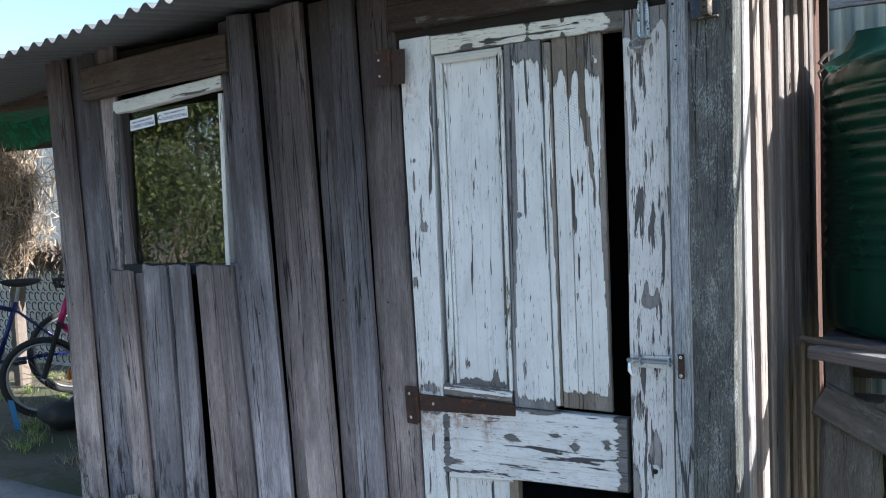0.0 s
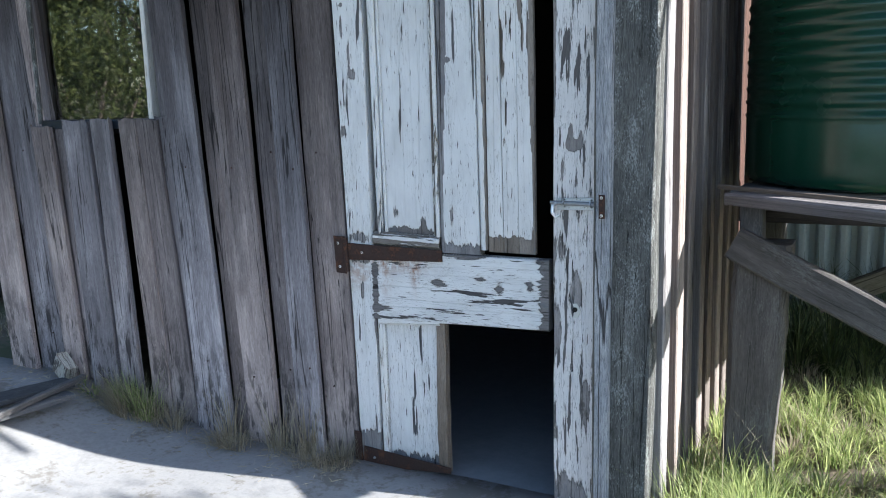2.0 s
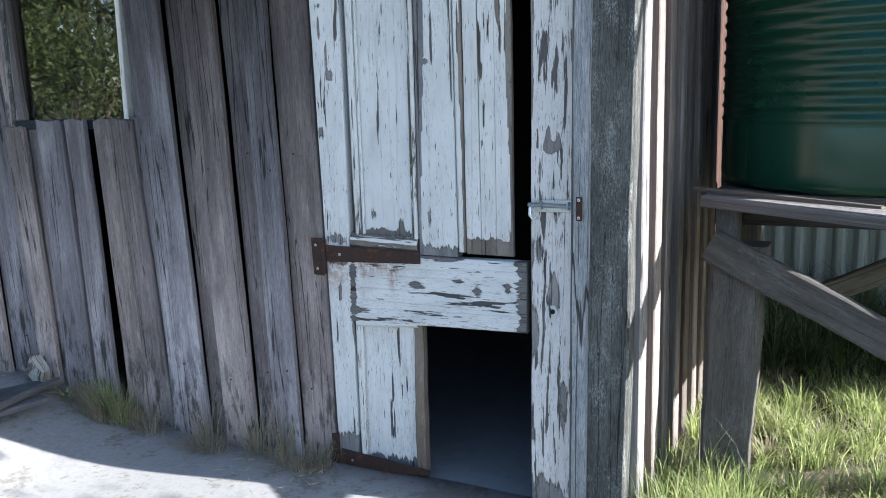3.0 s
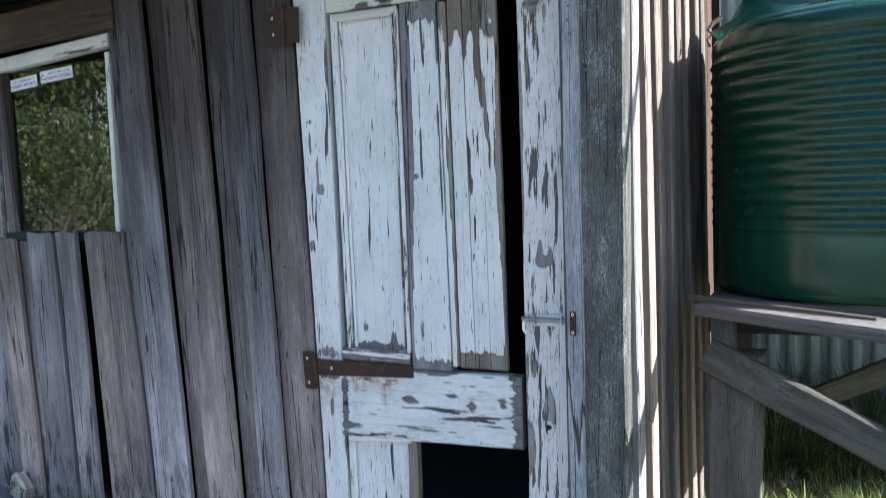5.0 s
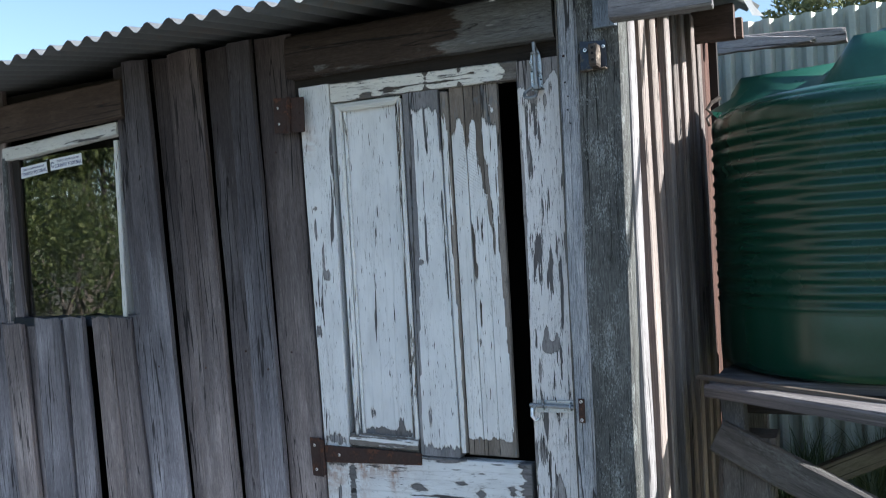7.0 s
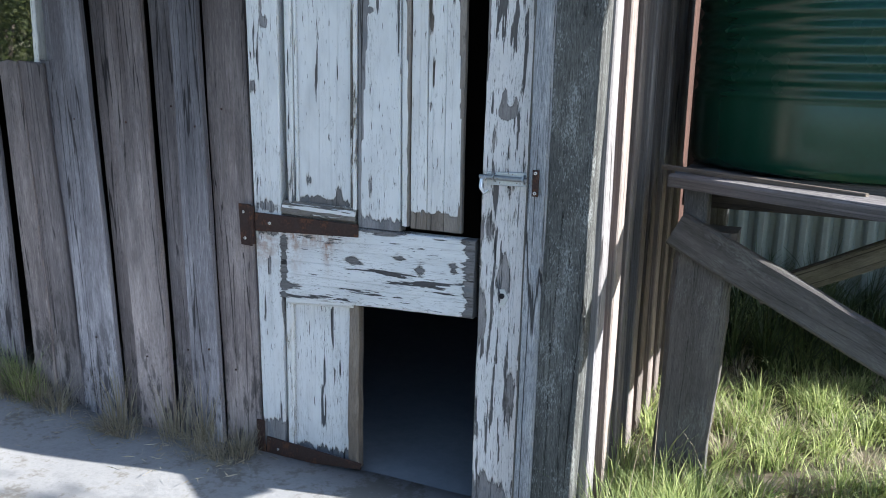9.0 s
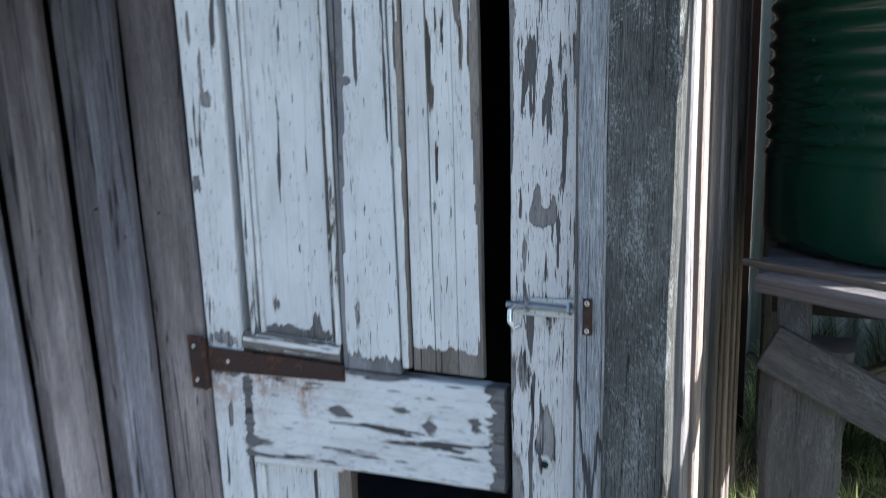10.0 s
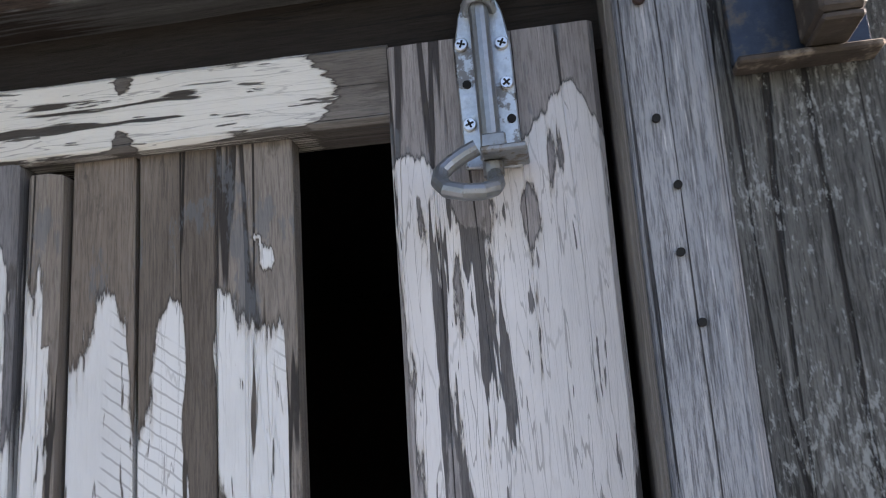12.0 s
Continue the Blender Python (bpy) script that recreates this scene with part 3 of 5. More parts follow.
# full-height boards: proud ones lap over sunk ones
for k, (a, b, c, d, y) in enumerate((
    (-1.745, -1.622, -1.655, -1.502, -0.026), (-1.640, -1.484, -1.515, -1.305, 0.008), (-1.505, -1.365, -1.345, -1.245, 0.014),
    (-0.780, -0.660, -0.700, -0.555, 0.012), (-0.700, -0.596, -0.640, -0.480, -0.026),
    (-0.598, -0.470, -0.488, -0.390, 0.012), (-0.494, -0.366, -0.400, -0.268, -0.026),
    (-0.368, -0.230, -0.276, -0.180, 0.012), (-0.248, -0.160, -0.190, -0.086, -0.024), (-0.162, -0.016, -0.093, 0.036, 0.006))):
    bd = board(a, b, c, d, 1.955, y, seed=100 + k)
    for z in (0.22 + 0.03 * (k % 3), 0.93 + 0.05 * (k % 2), 1.60):
        f = (z - 0.05) / 1.9
        x = (c + d) / 2 + ((a + b) / 2 - (c + d) / 2) * f + 0.02 * ((k * 7) % 3 - 1)
        part("nail_head", disc((x, y - 0.001, z), (0, -1, 0), 0.0032, 0.003, 8, 0), RUST, bd)
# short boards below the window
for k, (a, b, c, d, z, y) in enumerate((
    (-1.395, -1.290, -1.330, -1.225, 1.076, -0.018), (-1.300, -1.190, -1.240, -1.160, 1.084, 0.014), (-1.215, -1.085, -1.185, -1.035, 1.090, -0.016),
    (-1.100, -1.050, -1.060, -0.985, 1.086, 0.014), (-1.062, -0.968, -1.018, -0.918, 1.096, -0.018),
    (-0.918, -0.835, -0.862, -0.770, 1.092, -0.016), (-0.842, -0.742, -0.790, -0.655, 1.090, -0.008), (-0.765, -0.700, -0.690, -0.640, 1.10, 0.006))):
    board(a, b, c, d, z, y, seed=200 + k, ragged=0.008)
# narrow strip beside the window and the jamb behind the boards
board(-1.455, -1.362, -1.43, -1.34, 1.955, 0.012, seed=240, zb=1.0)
tagged(part("inner_frame", block((-1.7, 0.04, 1.86), (1.0, 0.09, 1.93), 0.003), SHADE_WOOD, wall_front), "dark framing timber")

# ---- window ----
window_1 = thing("window_1", "fixed window with flaking white timber sash and dark reflecting glass", "window", "", "structure", (-1.07, 0.02, 1.08))
wl, wr, wb0, wt = -1.362, -0.775, 1.09, 1.745
plank("window_frame", window_1, SASH_PAINT, (wl - 0.005, 0.005, wt - 0.038), (wr + 0.005, 0.005, wt + 0.002), (0, 0, 1), 0.048, 0.044, 0.04, (0, -1, 0), 0.002, 8, 3, 0.003, lambda s, t: 0.02, "top rail of the sash")
plank("window_frame", window_1, SASH_PAINT, (wr - 0.008, 0.006, wb0 - 0.01), (wr - 0.006, 0.006, wt - 0.04), (1, 0, 0), 0.020, 0.020, 0.04, (0, -1, 0), 0.002, 8, 3, 0.003, lambda s, t: 0.06, "side of the sash")
plank("window_frame", window_1, POST_WOOD, (wl - 0.002, 0.004, wb0 - 0.01), (wl, 0.004, wt - 0.05), (1, 0, 0), 0.02, 0.02, 0.055, (0, -1, 0), 0.002, 8, 3, 0.003, None, "bare grey side of the sash")
part("window_sill", block((wl, 0.008, wb0 - 0.03), (wr, 0.06, wb0 + 0.004), 0.003), BLUE_STEEL, window_1, "dark sill behind the boards")
part("window_frame", block((wl + 0.008, 0.03, wb0), (wl + 0.05, 0.06, wt - 0.05), 0.002), SHADE_WOOD, window_1, "black inner reveal")
pane = part("pane", block((wl + 0.012, 0.040, wb0 - 0.005), (wr - 0.02, 0.044, wt - 0.055), 0), glass_mat, window_1, "dark reflecting glass")
pane.visible_shadow = False
# black sheet added behind the pane in place of the unlit room
part("blind", block((wl - 0.02, 0.11, wb0 - 0.05), (wr + 0.03, 0.115, wt + 0.03), 0), HOLE, window_1, "added black sheet that stands for the dark room")


def lettering(text, size, place, turn, parent, name="lettering", mat=INK, squash=1.0):
    cu = bpy.data.curves.new("text", "FONT")
    cu.body, cu.size, cu.extrude, cu.align_x = text, size, 0.0002, "CENTER"
    tmp = new("tmp", cu)
    bpy.context.view_layer.update()
    me = bpy.data.meshes.new_from_object(tmp.evaluated_get(bpy.context.evaluated_depsgraph_get()))
    bpy.data.objects.remove(tmp)
    me.transform(pose(*place, 90, 0, 0) @ pose(0, 0, 0, 0, 0, turn) @ Matrix.Diagonal((squash, 1, 1, 1)))
    me.materials.clear()
    return mesh_part(name, me, mat, parent)


def sticker(cx, cz, turn):
    y = 0.0385
    st = thing("sticker", "white bumper sticker with blue lettering on the window glass", "sticker", "stickers on the window", at=(cx, y, cz))
    rot = pose(cx, y, cz) @ pose(0, 0, 0, 0, -turn, 0)
    bm = slab([(-0.083, -0.020), (0.083, -0.020), (0.083, 0.021), (-0.083, 0.021)], 0, 0.0009, 0.0003)
    bm.transform(rot)
    card = part("card", bm, STICKER, st)
    up = rot.to_3x3() @ Vector((0, 0, 1))
    ri = rot.to_3x3() @ Vector((1, 0, 0))
    o = Vector((cx, y - 0.0006, cz))
    lettering("COUNTRY FOOTBALL", 0.0175, o + ri * 0.012 - up * 0.013, turn, st, squash=0.80)
    lettering("MAKE IT A BUMPER YEAR FOR", 0.0098, o + ri * 0.012 + up * 0.006, turn, st, squash=0.88)
    ring = rod([o - ri * 0.069 + (ri * math.cos(a) + up * math.sin(a)) * 0.0085 - Vector((0, .0002, 0)) for a in [0.6 + 5.1 * k / 14 for k in range(15)]], 0.0016, 6)
    part("emblem", ring, INK, st, "open blue ring")
    return st


sticker(-1.252, 1.640, 5.0)
sticker(-1.068, 1.657, 3.5)

# ---- timbers over window and door ----
lintel = thing("window_head", "dark brown sawn timber over the window", "beam", at=(-1.05, -0.03, 1.76))
for nx in (-1.42, -1.1, -0.78):
    part("nail_head", disc((nx, -0.0345, 1.82 + 0.03 * (nx + 1.1)), (0, -1, 0), 0.004, 0.003, 8, 0), RUST, lintel)
plank("beam", lintel, BEAM_WOOD, (-1.50, -0.034, 1.808), (-0.70, -0.034, 1.838), (0, 0, 1), 0.130, 0.126, 0.035, (0, -1, 0), 0.003, 16, 5, 0.004)
door_head = thing("door_head", "dark brown timber beam over the door, one end bleached grey", "beam", at=(0.4, -0.03, 1.81))
plank("beam", door_head, HEAD_WOOD, (-0.012, -0.036, 1.876), (0.828, -0.036, 1.873), (0, 0, 1), 0.128, 0.124, 0.05, (0, -1, 0), 0.004, 40, 9, 0.010,
      lambda s, t: max(0.0, (s - 0.58) / 0.16) * (0.75 + 0.3 * t) + (0.42 if t < -0.6 and s > 0.12 else 0.0), cup=-0.004)
plank("inner_beam", door_head, SHADE_WOOD, (-0.02, 0.012, 1.800), (0.836, 0.012, 1.800), (0, 0, 1), 0.10, 0.10, 0.045, (0, -1, 0), 0.004, 20, 5, 0.006, label="brown timber behind the door top")

# ---- corner post ----
post = thing("corner_post", "weathered grey split timber corner post of the shed", "post", at=(0.92, -0.03, -0.05))
plank("post_face", post, POST_WOOD, (0.926, -0.028, -0.06), (0.942, -0.028, 1.885), (1, 0, 0), 0.112, 0.120, 0.06, (0, -1, 0), 0.004, 24, 9, 0.006)
plank("strip", post, STRIP_WOOD, (0.855, -0.036, 0.02), (0.8625, -0.036, 1.948), (1, 0, 0), 0.046, 0.051, 0.075, (0, -1, 0), 0.004, 24, 5, 0.006, label="blue-grey strip with nail holes")
plank("strip_side", post, RAW_EDGE, (0.8305, 0.002, 0.02), (0.8355, 0.002, 1.94), (0, 1, 0), 0.074, 0.074, 0.004, (-1, 0, 0), 0.001, 24, 4, 0.001, label="tan sawn side of the strip")
plank("cap_piece", post, POST_WOOD, (0.908, -0.024, 1.80), (0.908, -0.024, 1.938), (1, 0, 0), 0.04, 0.034, 0.06, (0, -1, 0), 0.004, 6, 4, 0.004, ragged=0.006)
plank("cap_piece", post, STRIP_WOOD, (0.962, -0.040, 1.812), (0.965, -0.040, 1.945), (1, 0, 0), 0.058, 0.062, 0.06, (0, -1, 0), 0.004, 6, 4, 0.004, ragged=0.004)
for x, z in ((0.854, 1.688), (0.860, 1.652), (0.857, 1.618), (0.8625, 1.583)):
    part("nail_hole", disc((x, -0.0365, z), (0, -1, 0), 0.0022, 0.0025, 10, 0), HOLE, post)
part("nail_head", disc((0.853, -0.0375, 1.755), (0, -1, 0), 0.0035, 0.003, 10), RUST, post)

# bracket on the post
bracket = thing("bolt_keeper", "blue-black steel bracket with rusty cobwebbed box", "bracket", at=(0.925, -0.04, 1.75))
part("back_plate", slab([(0.886, 1.712), (0.954, 1.712), (0.954, 1.780), (0.886, 1.786)], -0.034, 0.005), BLUE_STEEL, bracket)
part("lip", block((0.886, -0.046, 1.708), (0.955, -0.029, 1.712), 0.001), RUST_WEB, bracket, "rusty bottom lip")
part("box", block((0.919, -0.074, 1.7165), (0.940, -0.035, 1.768), 0.002), RUST_WEB, bracket, "projecting rusty channel hung with cobwebs")
part("box_underside", block((0.920, -0.072, 1.7125), (0.939, -0.036, 1.7162), 0.001), RUST_WEB, bracket, "rusty underside with cobwebs")
screw(bracket, (0.9015, -0.0405, 1.7605), r=0.0048, turn=0.5)
for hz in (1.728, 1.744, 1.758):
    part("punched_hole", disc((0.9295, -0.0745, hz), (0, -1, 0), 0.0035, 0.002, 10, 0), HOLE, bracket)
screw(bracket, (0.9475, -0.0355, 1.765), r=0.0042, turn=0.2)
bracket.location.x += 0.0095

# ---- door ----
door_1 = thing("door_1", "old panelled door with flaking white paint, a lower panel missing, shut", "door", "", "structure", (0.4, 0.0, 0.0))


def edge_bare(top=0.0, bottom=0.0, ends=0.05, side=0.0):
    """Paint loss that grows towards the ends and the sides of a piece."""
    def f(s, t):
        v = max(0.0, 1 - s / ends) * bottom + max(0.0, 1 - (1 - s) / ends) * top
        return v + side * max(0.0, (abs(t) - 0.8) / 0.2)
    return f


plank("stile", door_1, PAINT, (0.0840, 0.0, 0.0), (0.0565, 0.0, 1.785), (1, 0, 0), 0.074, 0.112, 0.036, (0, -1, 0), 0.002, 150, 13, 0.003, edge_bare(0.02, 0.35, 0.06, 0.06),
      spots=((0.075, 1.214, 0.010, 0.018, 0.4), (0.034, 1.047, 0.009, 0.022, 0.4), (0.062, 1.265, 0.004, 0.05, 0.3), (0.045, 1.42, 0.022, 0.006, 0.28), (0.040, 1.36, 0.005, 0.04, 0.28),
             (0.030, 1.13, 0.006, 0.025, 0.3), (0.018, 1.60, 0.006, 0.03, 0.25), (0.07, 0.72, 0.04, 0.02, 0.3), (0.07, 0.655, 0.05, 0.02, 0.35), (0.125, 0.50, 0.012, 0.12, 0.3), (0.075, 0.56, 0.012, 0.05, 0.3), (0.10, 0.06, 0.05, 0.04, 0.3)),
      rusty=((0.06, 0.61, 0.05, 0.05, 0.7), (0.03, 1.62, 0.03, 0.05, 0.35)))
plank("stile", door_1, PAINT_DENSE, (0.7665, -0.002, -0.03), (0.7695, -0.002, 1.766), (1, 0, 0), 0.117, 0.121, 0.036, (0, -1, 0), 0.0025, 300, 31, 0.003,
      lambda s, t: max(0.0, min(0.4, (s - 0.957 + 0.026 * math.exp(-((t + 0.3) / 0.25) ** 2) - 0.016 * math.exp(-((t - 0.65) / 0.3) ** 2)) / 0.03)) + 0.16 * max(0.0, (abs(t) - 0.8) / 0.2) + (0.03 if s < 0.5 else -0.02),
      spots=((0.769, 1.006, 0.024, 0.014, 0.5), (0.757, 1.032, 0.007, 0.028, 0.42), (0.786, 1.030, 0.006, 0.022, 0.42),
             (0.742, 1.615, 0.005, 0.050, 0.21), (0.762, 1.610, 0.006, 0.055, 0.25), (0.786, 1.652, 0.007, 0.022, 0.25), (0.783, 1.580, 0.003, 0.050, 0.18), (0.752, 1.540, 0.0035, 0.060, 0.19),
             (0.776, 1.500, 0.004, 0.055, 0.20), (0.733, 1.520, 0.006, 0.050, 0.21), (0.724, 1.655, 0.006, 0.050, 0.19), (0.803, 1.690, 0.006, 0.030, 0.19), (0.710, 1.42, 0.010, 0.18, 0.32), (0.708, 1.15, 0.008, 0.10, 0.3), (0.775, 0.855, 0.04, 0.04, 0.16), (0.775, 0.60, 0.022, 0.06, 0.28), (0.735, 0.72, 0.016, 0.06, 0.3),
             (0.722, 0.50, 0.012, 0.06, 0.3), (0.735, 0.95, 0.01, 0.05, 0.25), (0.80, 0.30, 0.012, 0.10, 0.25), (0.76, 0.02, 0.06, 0.06, 0.25), (0.764, 1.660, 0.018, 0.014, 0.16)))
plank("top_rail", door_1, PAINT_TOP, (0.116, 0.001, 1.756), (0.709, 0.001, 1.746), (0, 0, 1), 0.058, 0.050, 0.036, (0, -1, 0), 0.0015, 90, 7, 0.003,
      lambda s, t: -0.14 + 0.30 * max(0.0, (abs(t) - 0.45) / 0.55) + (0.7 * max(0, (s - 0.91) / 0.09)),
      spots=((0.435, 1.750, 0.010, 0.05, 0.35), (0.540, 1.748, 0.006, 0.05, 0.32), (0.24, 1.738, 0.03, 0.010, 0.3)))
plank("mid_rail", door_1, PAINT_RAIL, (0.112, -0.004, 0.575), (0.694, -0.004, 0.589), (0, 0, 1), 0.215, 0.202, 0.036, (0, -1, 0), 0.004, 90, 13, 0.003,
      lambda s, t: 0.10 * max(0.0, (abs(t) - 0.85) / 0.15) + 0.45 * max(0, (s - 0.93) / 0.07) - 0.05, ragged=0.004,
      spots=((0.345, 0.602, 0.030, 0.011, 0.35), (0.37, 0.575, 0.030, 0.010, 0.35), (0.545, 0.595, 0.020, 0.016, 0.35), (0.49, 0.625, 0.020, 0.008, 0.3), (0.60, 0.56, 0.03, 0.006, 0.3), (0.64, 0.61, 0.02, 0.02, 0.3),
             (0.128, 0.57, 0.014, 0.09, 0.4), (0.16, 0.505, 0.05, 0.008, 0.3), (0.20, 0.655, 0.06, 0.012, 0.2), (0.44, 0.69, 0.1, 0.012, 0.2)),
      rusty=((0.20, 0.645, 0.10, 0.02, 0.9), (0.27, 0.62, 0.012, 0.05, 0.8), (0.165, 0.60, 0.02, 0.05, 0.6)))
plank("muntin", door_1, PAINT, (0.420, 0.003, 0.69), (0.414, 0.003, 1.724), (1, 0, 0), 0.126, 0.112, 0.034, (0, -1, 0), 0.002, 160, 23, 0.003,
      lambda s, t: (0.24 * max(0, (s - 0.93) / 0.03)) + 0.45 * max(0, (0.05 - s) / 0.05) + (0.4 if t < -0.62 - 0.18 * math.sin(s * 5.0 + 1.0) else 0.0),
      spots=((0.390, 1.243, 0.013, 0.010, 0.4), (0.395, 0.80, 0.008, 0.06, 0.3), (0.47, 1.60, 0.004, 0.08, 0.3)))
# upper panel that still stands whole, with its mouldings
plank("panel", door_1, PAINT_PANEL, (0.240, 0.020, 0.71), (0.238, 0.020, 1.705), (1, 0, 0), 0.20, 0.19, 0.012, (0, -1, 0), 0.001, 90, 13, 0.001,
      lambda s, t: 0.15 * max(0, (0.22 - s) / 0.22) - 0.03, spots=((0.315, 0.78, 0.006, 0.10, 0.4), (0.20, 0.80, 0.012, 0.03, 0.3), (0.29, 0.77, 0.008, 0.03, 0.3), (0.24, 0.745, 0.09, 0.012, 0.4)))
plank("moulding", door_1, PAINT, (0.1465, 0.003, 0.735), (0.1355, 0.003, 1.722), (1, 0, 0), 0.022, 0.024, 0.016, (0, -1, 0), 0.0012, 60, 5, 0.006, lambda s, t: 0.22 * max(0, (0.25 - s) / 0.25))
plank("moulding", door_1, PAINT, (0.1635, 0.011, 0.735), (0.1545, 0.011, 1.705), (1, 0, 0), 0.009, 0.010, 0.012, (0, -1, 0), 0.0008, 40, 3, 0.003, lambda s, t: 0.08)
plank("moulding", door_1, PAINT_OLD, (0.347, 0.004, 0.735), (0.345, 0.004, 1.715), (1, 0, 0), 0.013, 0.013, 0.016, (0, -1, 0), 0.0015, 60, 5, 0.004, lambda s, t: 0.06)
plank("moulding", door_1, PAINT_OLD, (0.3335, 0.011, 0.735), (0.331, 0.011, 1.705), (1, 0, 0), 0.009, 0.009, 0.01, (0, -1, 0), 0.0008, 40, 3, 0.003, lambda s, t: 0.12)
mitre = [(0.122, 1.7225), (0.352, 1.7215), (0.330, 1.6985), (0.150, 1.6985)]
part("moulding", slab(mitre, 0.001, 0.012, 0.003), SASH_PAINT, door_1, "mitred top moulding")
part("moulding", slab([(0.138, 1.7145), (0.338, 1.7135), (0.330, 1.7045), (0.150, 1.7045)], -0.003, 0.006, 0.002), SASH_PAINT, door_1)
plank("moulding", door_1, PAINT_OLD, (0.122, -0.001, 0.720), (0.352, -0.001, 0.716), (0, 0, 1), 0.044, 0.042, 0.02, (0, -1, 0), 0.001, 30, 7, 0.010, lambda s, t: 0.20 - (0.2 if 0.1 < t < 0.5 else 0))
# upper panel split into lengths, with one upright moulding
plank("moulding", door_1, PAINT_OLD, (0.496, 0.002, 0.705), (0.486, 0.002, 1.715), (1, 0, 0), 0.020, 0.024, 0.02, (0, -1, 0), 0.0015, 90, 7, 0.006, lambda s, t: -0.02 + 0.22 * max(0, (s - 0.90) / 0.05) + (0.35 if t > 0.5 else 0))
for xb, xt, w, wt2, y0 in ((0.531, 0.522, 0.046, 0.042, 0.013), (0.578, 0.570, 0.046, 0.050, 0.014), (0.6265, 0.620, 0.050, 0.050, 0.013)):
    plank("panel_piece", door_1, PAINT_PIECE, (xb, y0, 0.700), (xt, y0, 1.730), (1, 0, 0), w - 0.0006, wt2 - 0.0006, 0.014, (0, -1, 0), 0.001, 200, 15, 0.001,
          lambda s, t, xb=xb: 0.8 * max(0, (0.06 - s) / 0.05) + 0.30 * max(0.0, (s - 0.858) / 0.06) + (0.075 if s > 0.70 else 0.0) + (0.5 if xb > 0.6 and t > 0.55 + 0.2 * math.sin(s * 9) else 0) - 0.05,
          spots=((0.583, 1.575, 0.007, 0.05, 0.35), (0.548, 1.59, 0.006, 0.04, 0.3), (0.588, 1.56, 0.010, 0.06, 0.3), (0.598, 1.47, 0.010, 0.05, 0.35), (0.608, 1.38, 0.009, 0.06, 0.35), (0.616, 1.28, 0.007, 0.06, 0.3), (0.560, 1.22, 0.010, 0.05, 0.22), (0.620, 1.664, 0.007, 0.008, -0.33), (0.628, 1.650, 0.006, 0.010, -0.33), (0.57, 1.60, 0.008, 0.03, -0.35), (0.60, 1.60, 0.006, 0.03, -0.35)))
# lower panel with its moulding and the raw edge of the lost muntin
plank("panel", door_1, PAINT, (0.240, 0.020, -0.005), (0.238, 0.020, 0.462), (1, 0, 0), 0.185, 0.185, 0.012, (0, -1, 0), 0.001, 30, 9, 0.001, lambda s, t: 0.45 * max(0, (0.14 - s) / 0.14))
plank("moulding", door_1, PAINT_OLD, (0.138, 0.004, 0.0), (0.136, 0.004, 0.452), (1, 0, 0), 0.022, 0.026, 0.016, (0, -1, 0), 0.001, 20, 5, 0.006, lambda s, t: 0.05)
plank("moulding", door_1, PAINT_RAIL, (0.132, -0.002, 0.463), (0.345, -0.002, 0.478), (0, 0, 1), 0.030, 0.026, 0.022, (0, -1, 0), 0.001, 16, 5, 0.008, lambda s, t: -0.06)
plank("broken_edge", door_1, RAW_EDGE, (0.345, 0.004, -0.005), (0.345, 0.004, 0.478), (1, 0, 0), 0.030, 0.030, 0.03, (0, -1, 0), 0.009, 24, 4, 0.004, label="raw splintered edge")
# keyhole and its torn plate
part("keyhole_plate", slab([(0.764, 0.574), (0.778, 0.576), (0.789, 0.556), (0.780, 0.535), (0.764, 0.533), (0.772, 0.553)], -0.0045, 0.003), SASH_PAINT, door_1, "torn pale keyhole cover")
part("keyhole", disc((0.772, -0.004, 0.558), (0, -1, 0), 0.007, 0.006, 12, 0), HOLE, door_1)

# hinges
butt = part("butt_hinge", slab([(-0.074, 1.652), (0.038, 1.648), (0.040, 1.752), (-0.072, 1.760)], -0.009 - 0.018, 0.003), RUST, door_1, "rust-brown steel butt hinge")
part("knuckle", rod([(-0.016, -0.030, 1.650), (-0.014, -0.030, 1.757)], 0.006, 10), RUST, butt)
for sx, sz in ((-0.056, 1.728), (-0.054, 1.680)):
    screw(butt, (sx, -0.0285, sz), r=0.0035)
for sz in (1.738, 1.705, 1.668):
    part("screw", disc((0.020, -0.0285, sz), (0, -1, 0), 0.004, 0.003), RUST, butt)
strap = part("strap_hinge", slab([(0.036, 0.650), (0.366, 0.664), (0.366, 0.698), (0.036, 0.702)], -0.010, 0.005), RUST, door_1, "long rusty strap hinge")
part("wall_leaf", slab([(-0.012, 0.606), (0.026, 0.604), (0.022, 0.722), (-0.018, 0.722)], -0.010, 0.006), RUST, strap)
part("knuckle", rod([(0.032, -0.012, 0.612), (0.028, -0.012, 0.718)], 0.007, 10), RUST, strap)
for sx, sz in ((0.000, 0.700), (0.004, 0.626), (0.088, 0.676)):
    screw(strap, (sx, -0.0115, sz), r=0.0042)
low = part("tee_hinge", slab([(0.058, -0.030), (0.375, 0.002), (0.377, 0.020), (0.060, 0.038)], -0.006, 0.004), RUST, door_1, "tapered rusty hinge")
part("wall_leaf", slab([(0.030, -0.045), (0.056, -0.046), (0.052, 0.085), (0.026, 0.085)], -0.008, 0.005), RUST, low)
screw(low, (0.100, -0.0075, 0.005), r=0.0038)

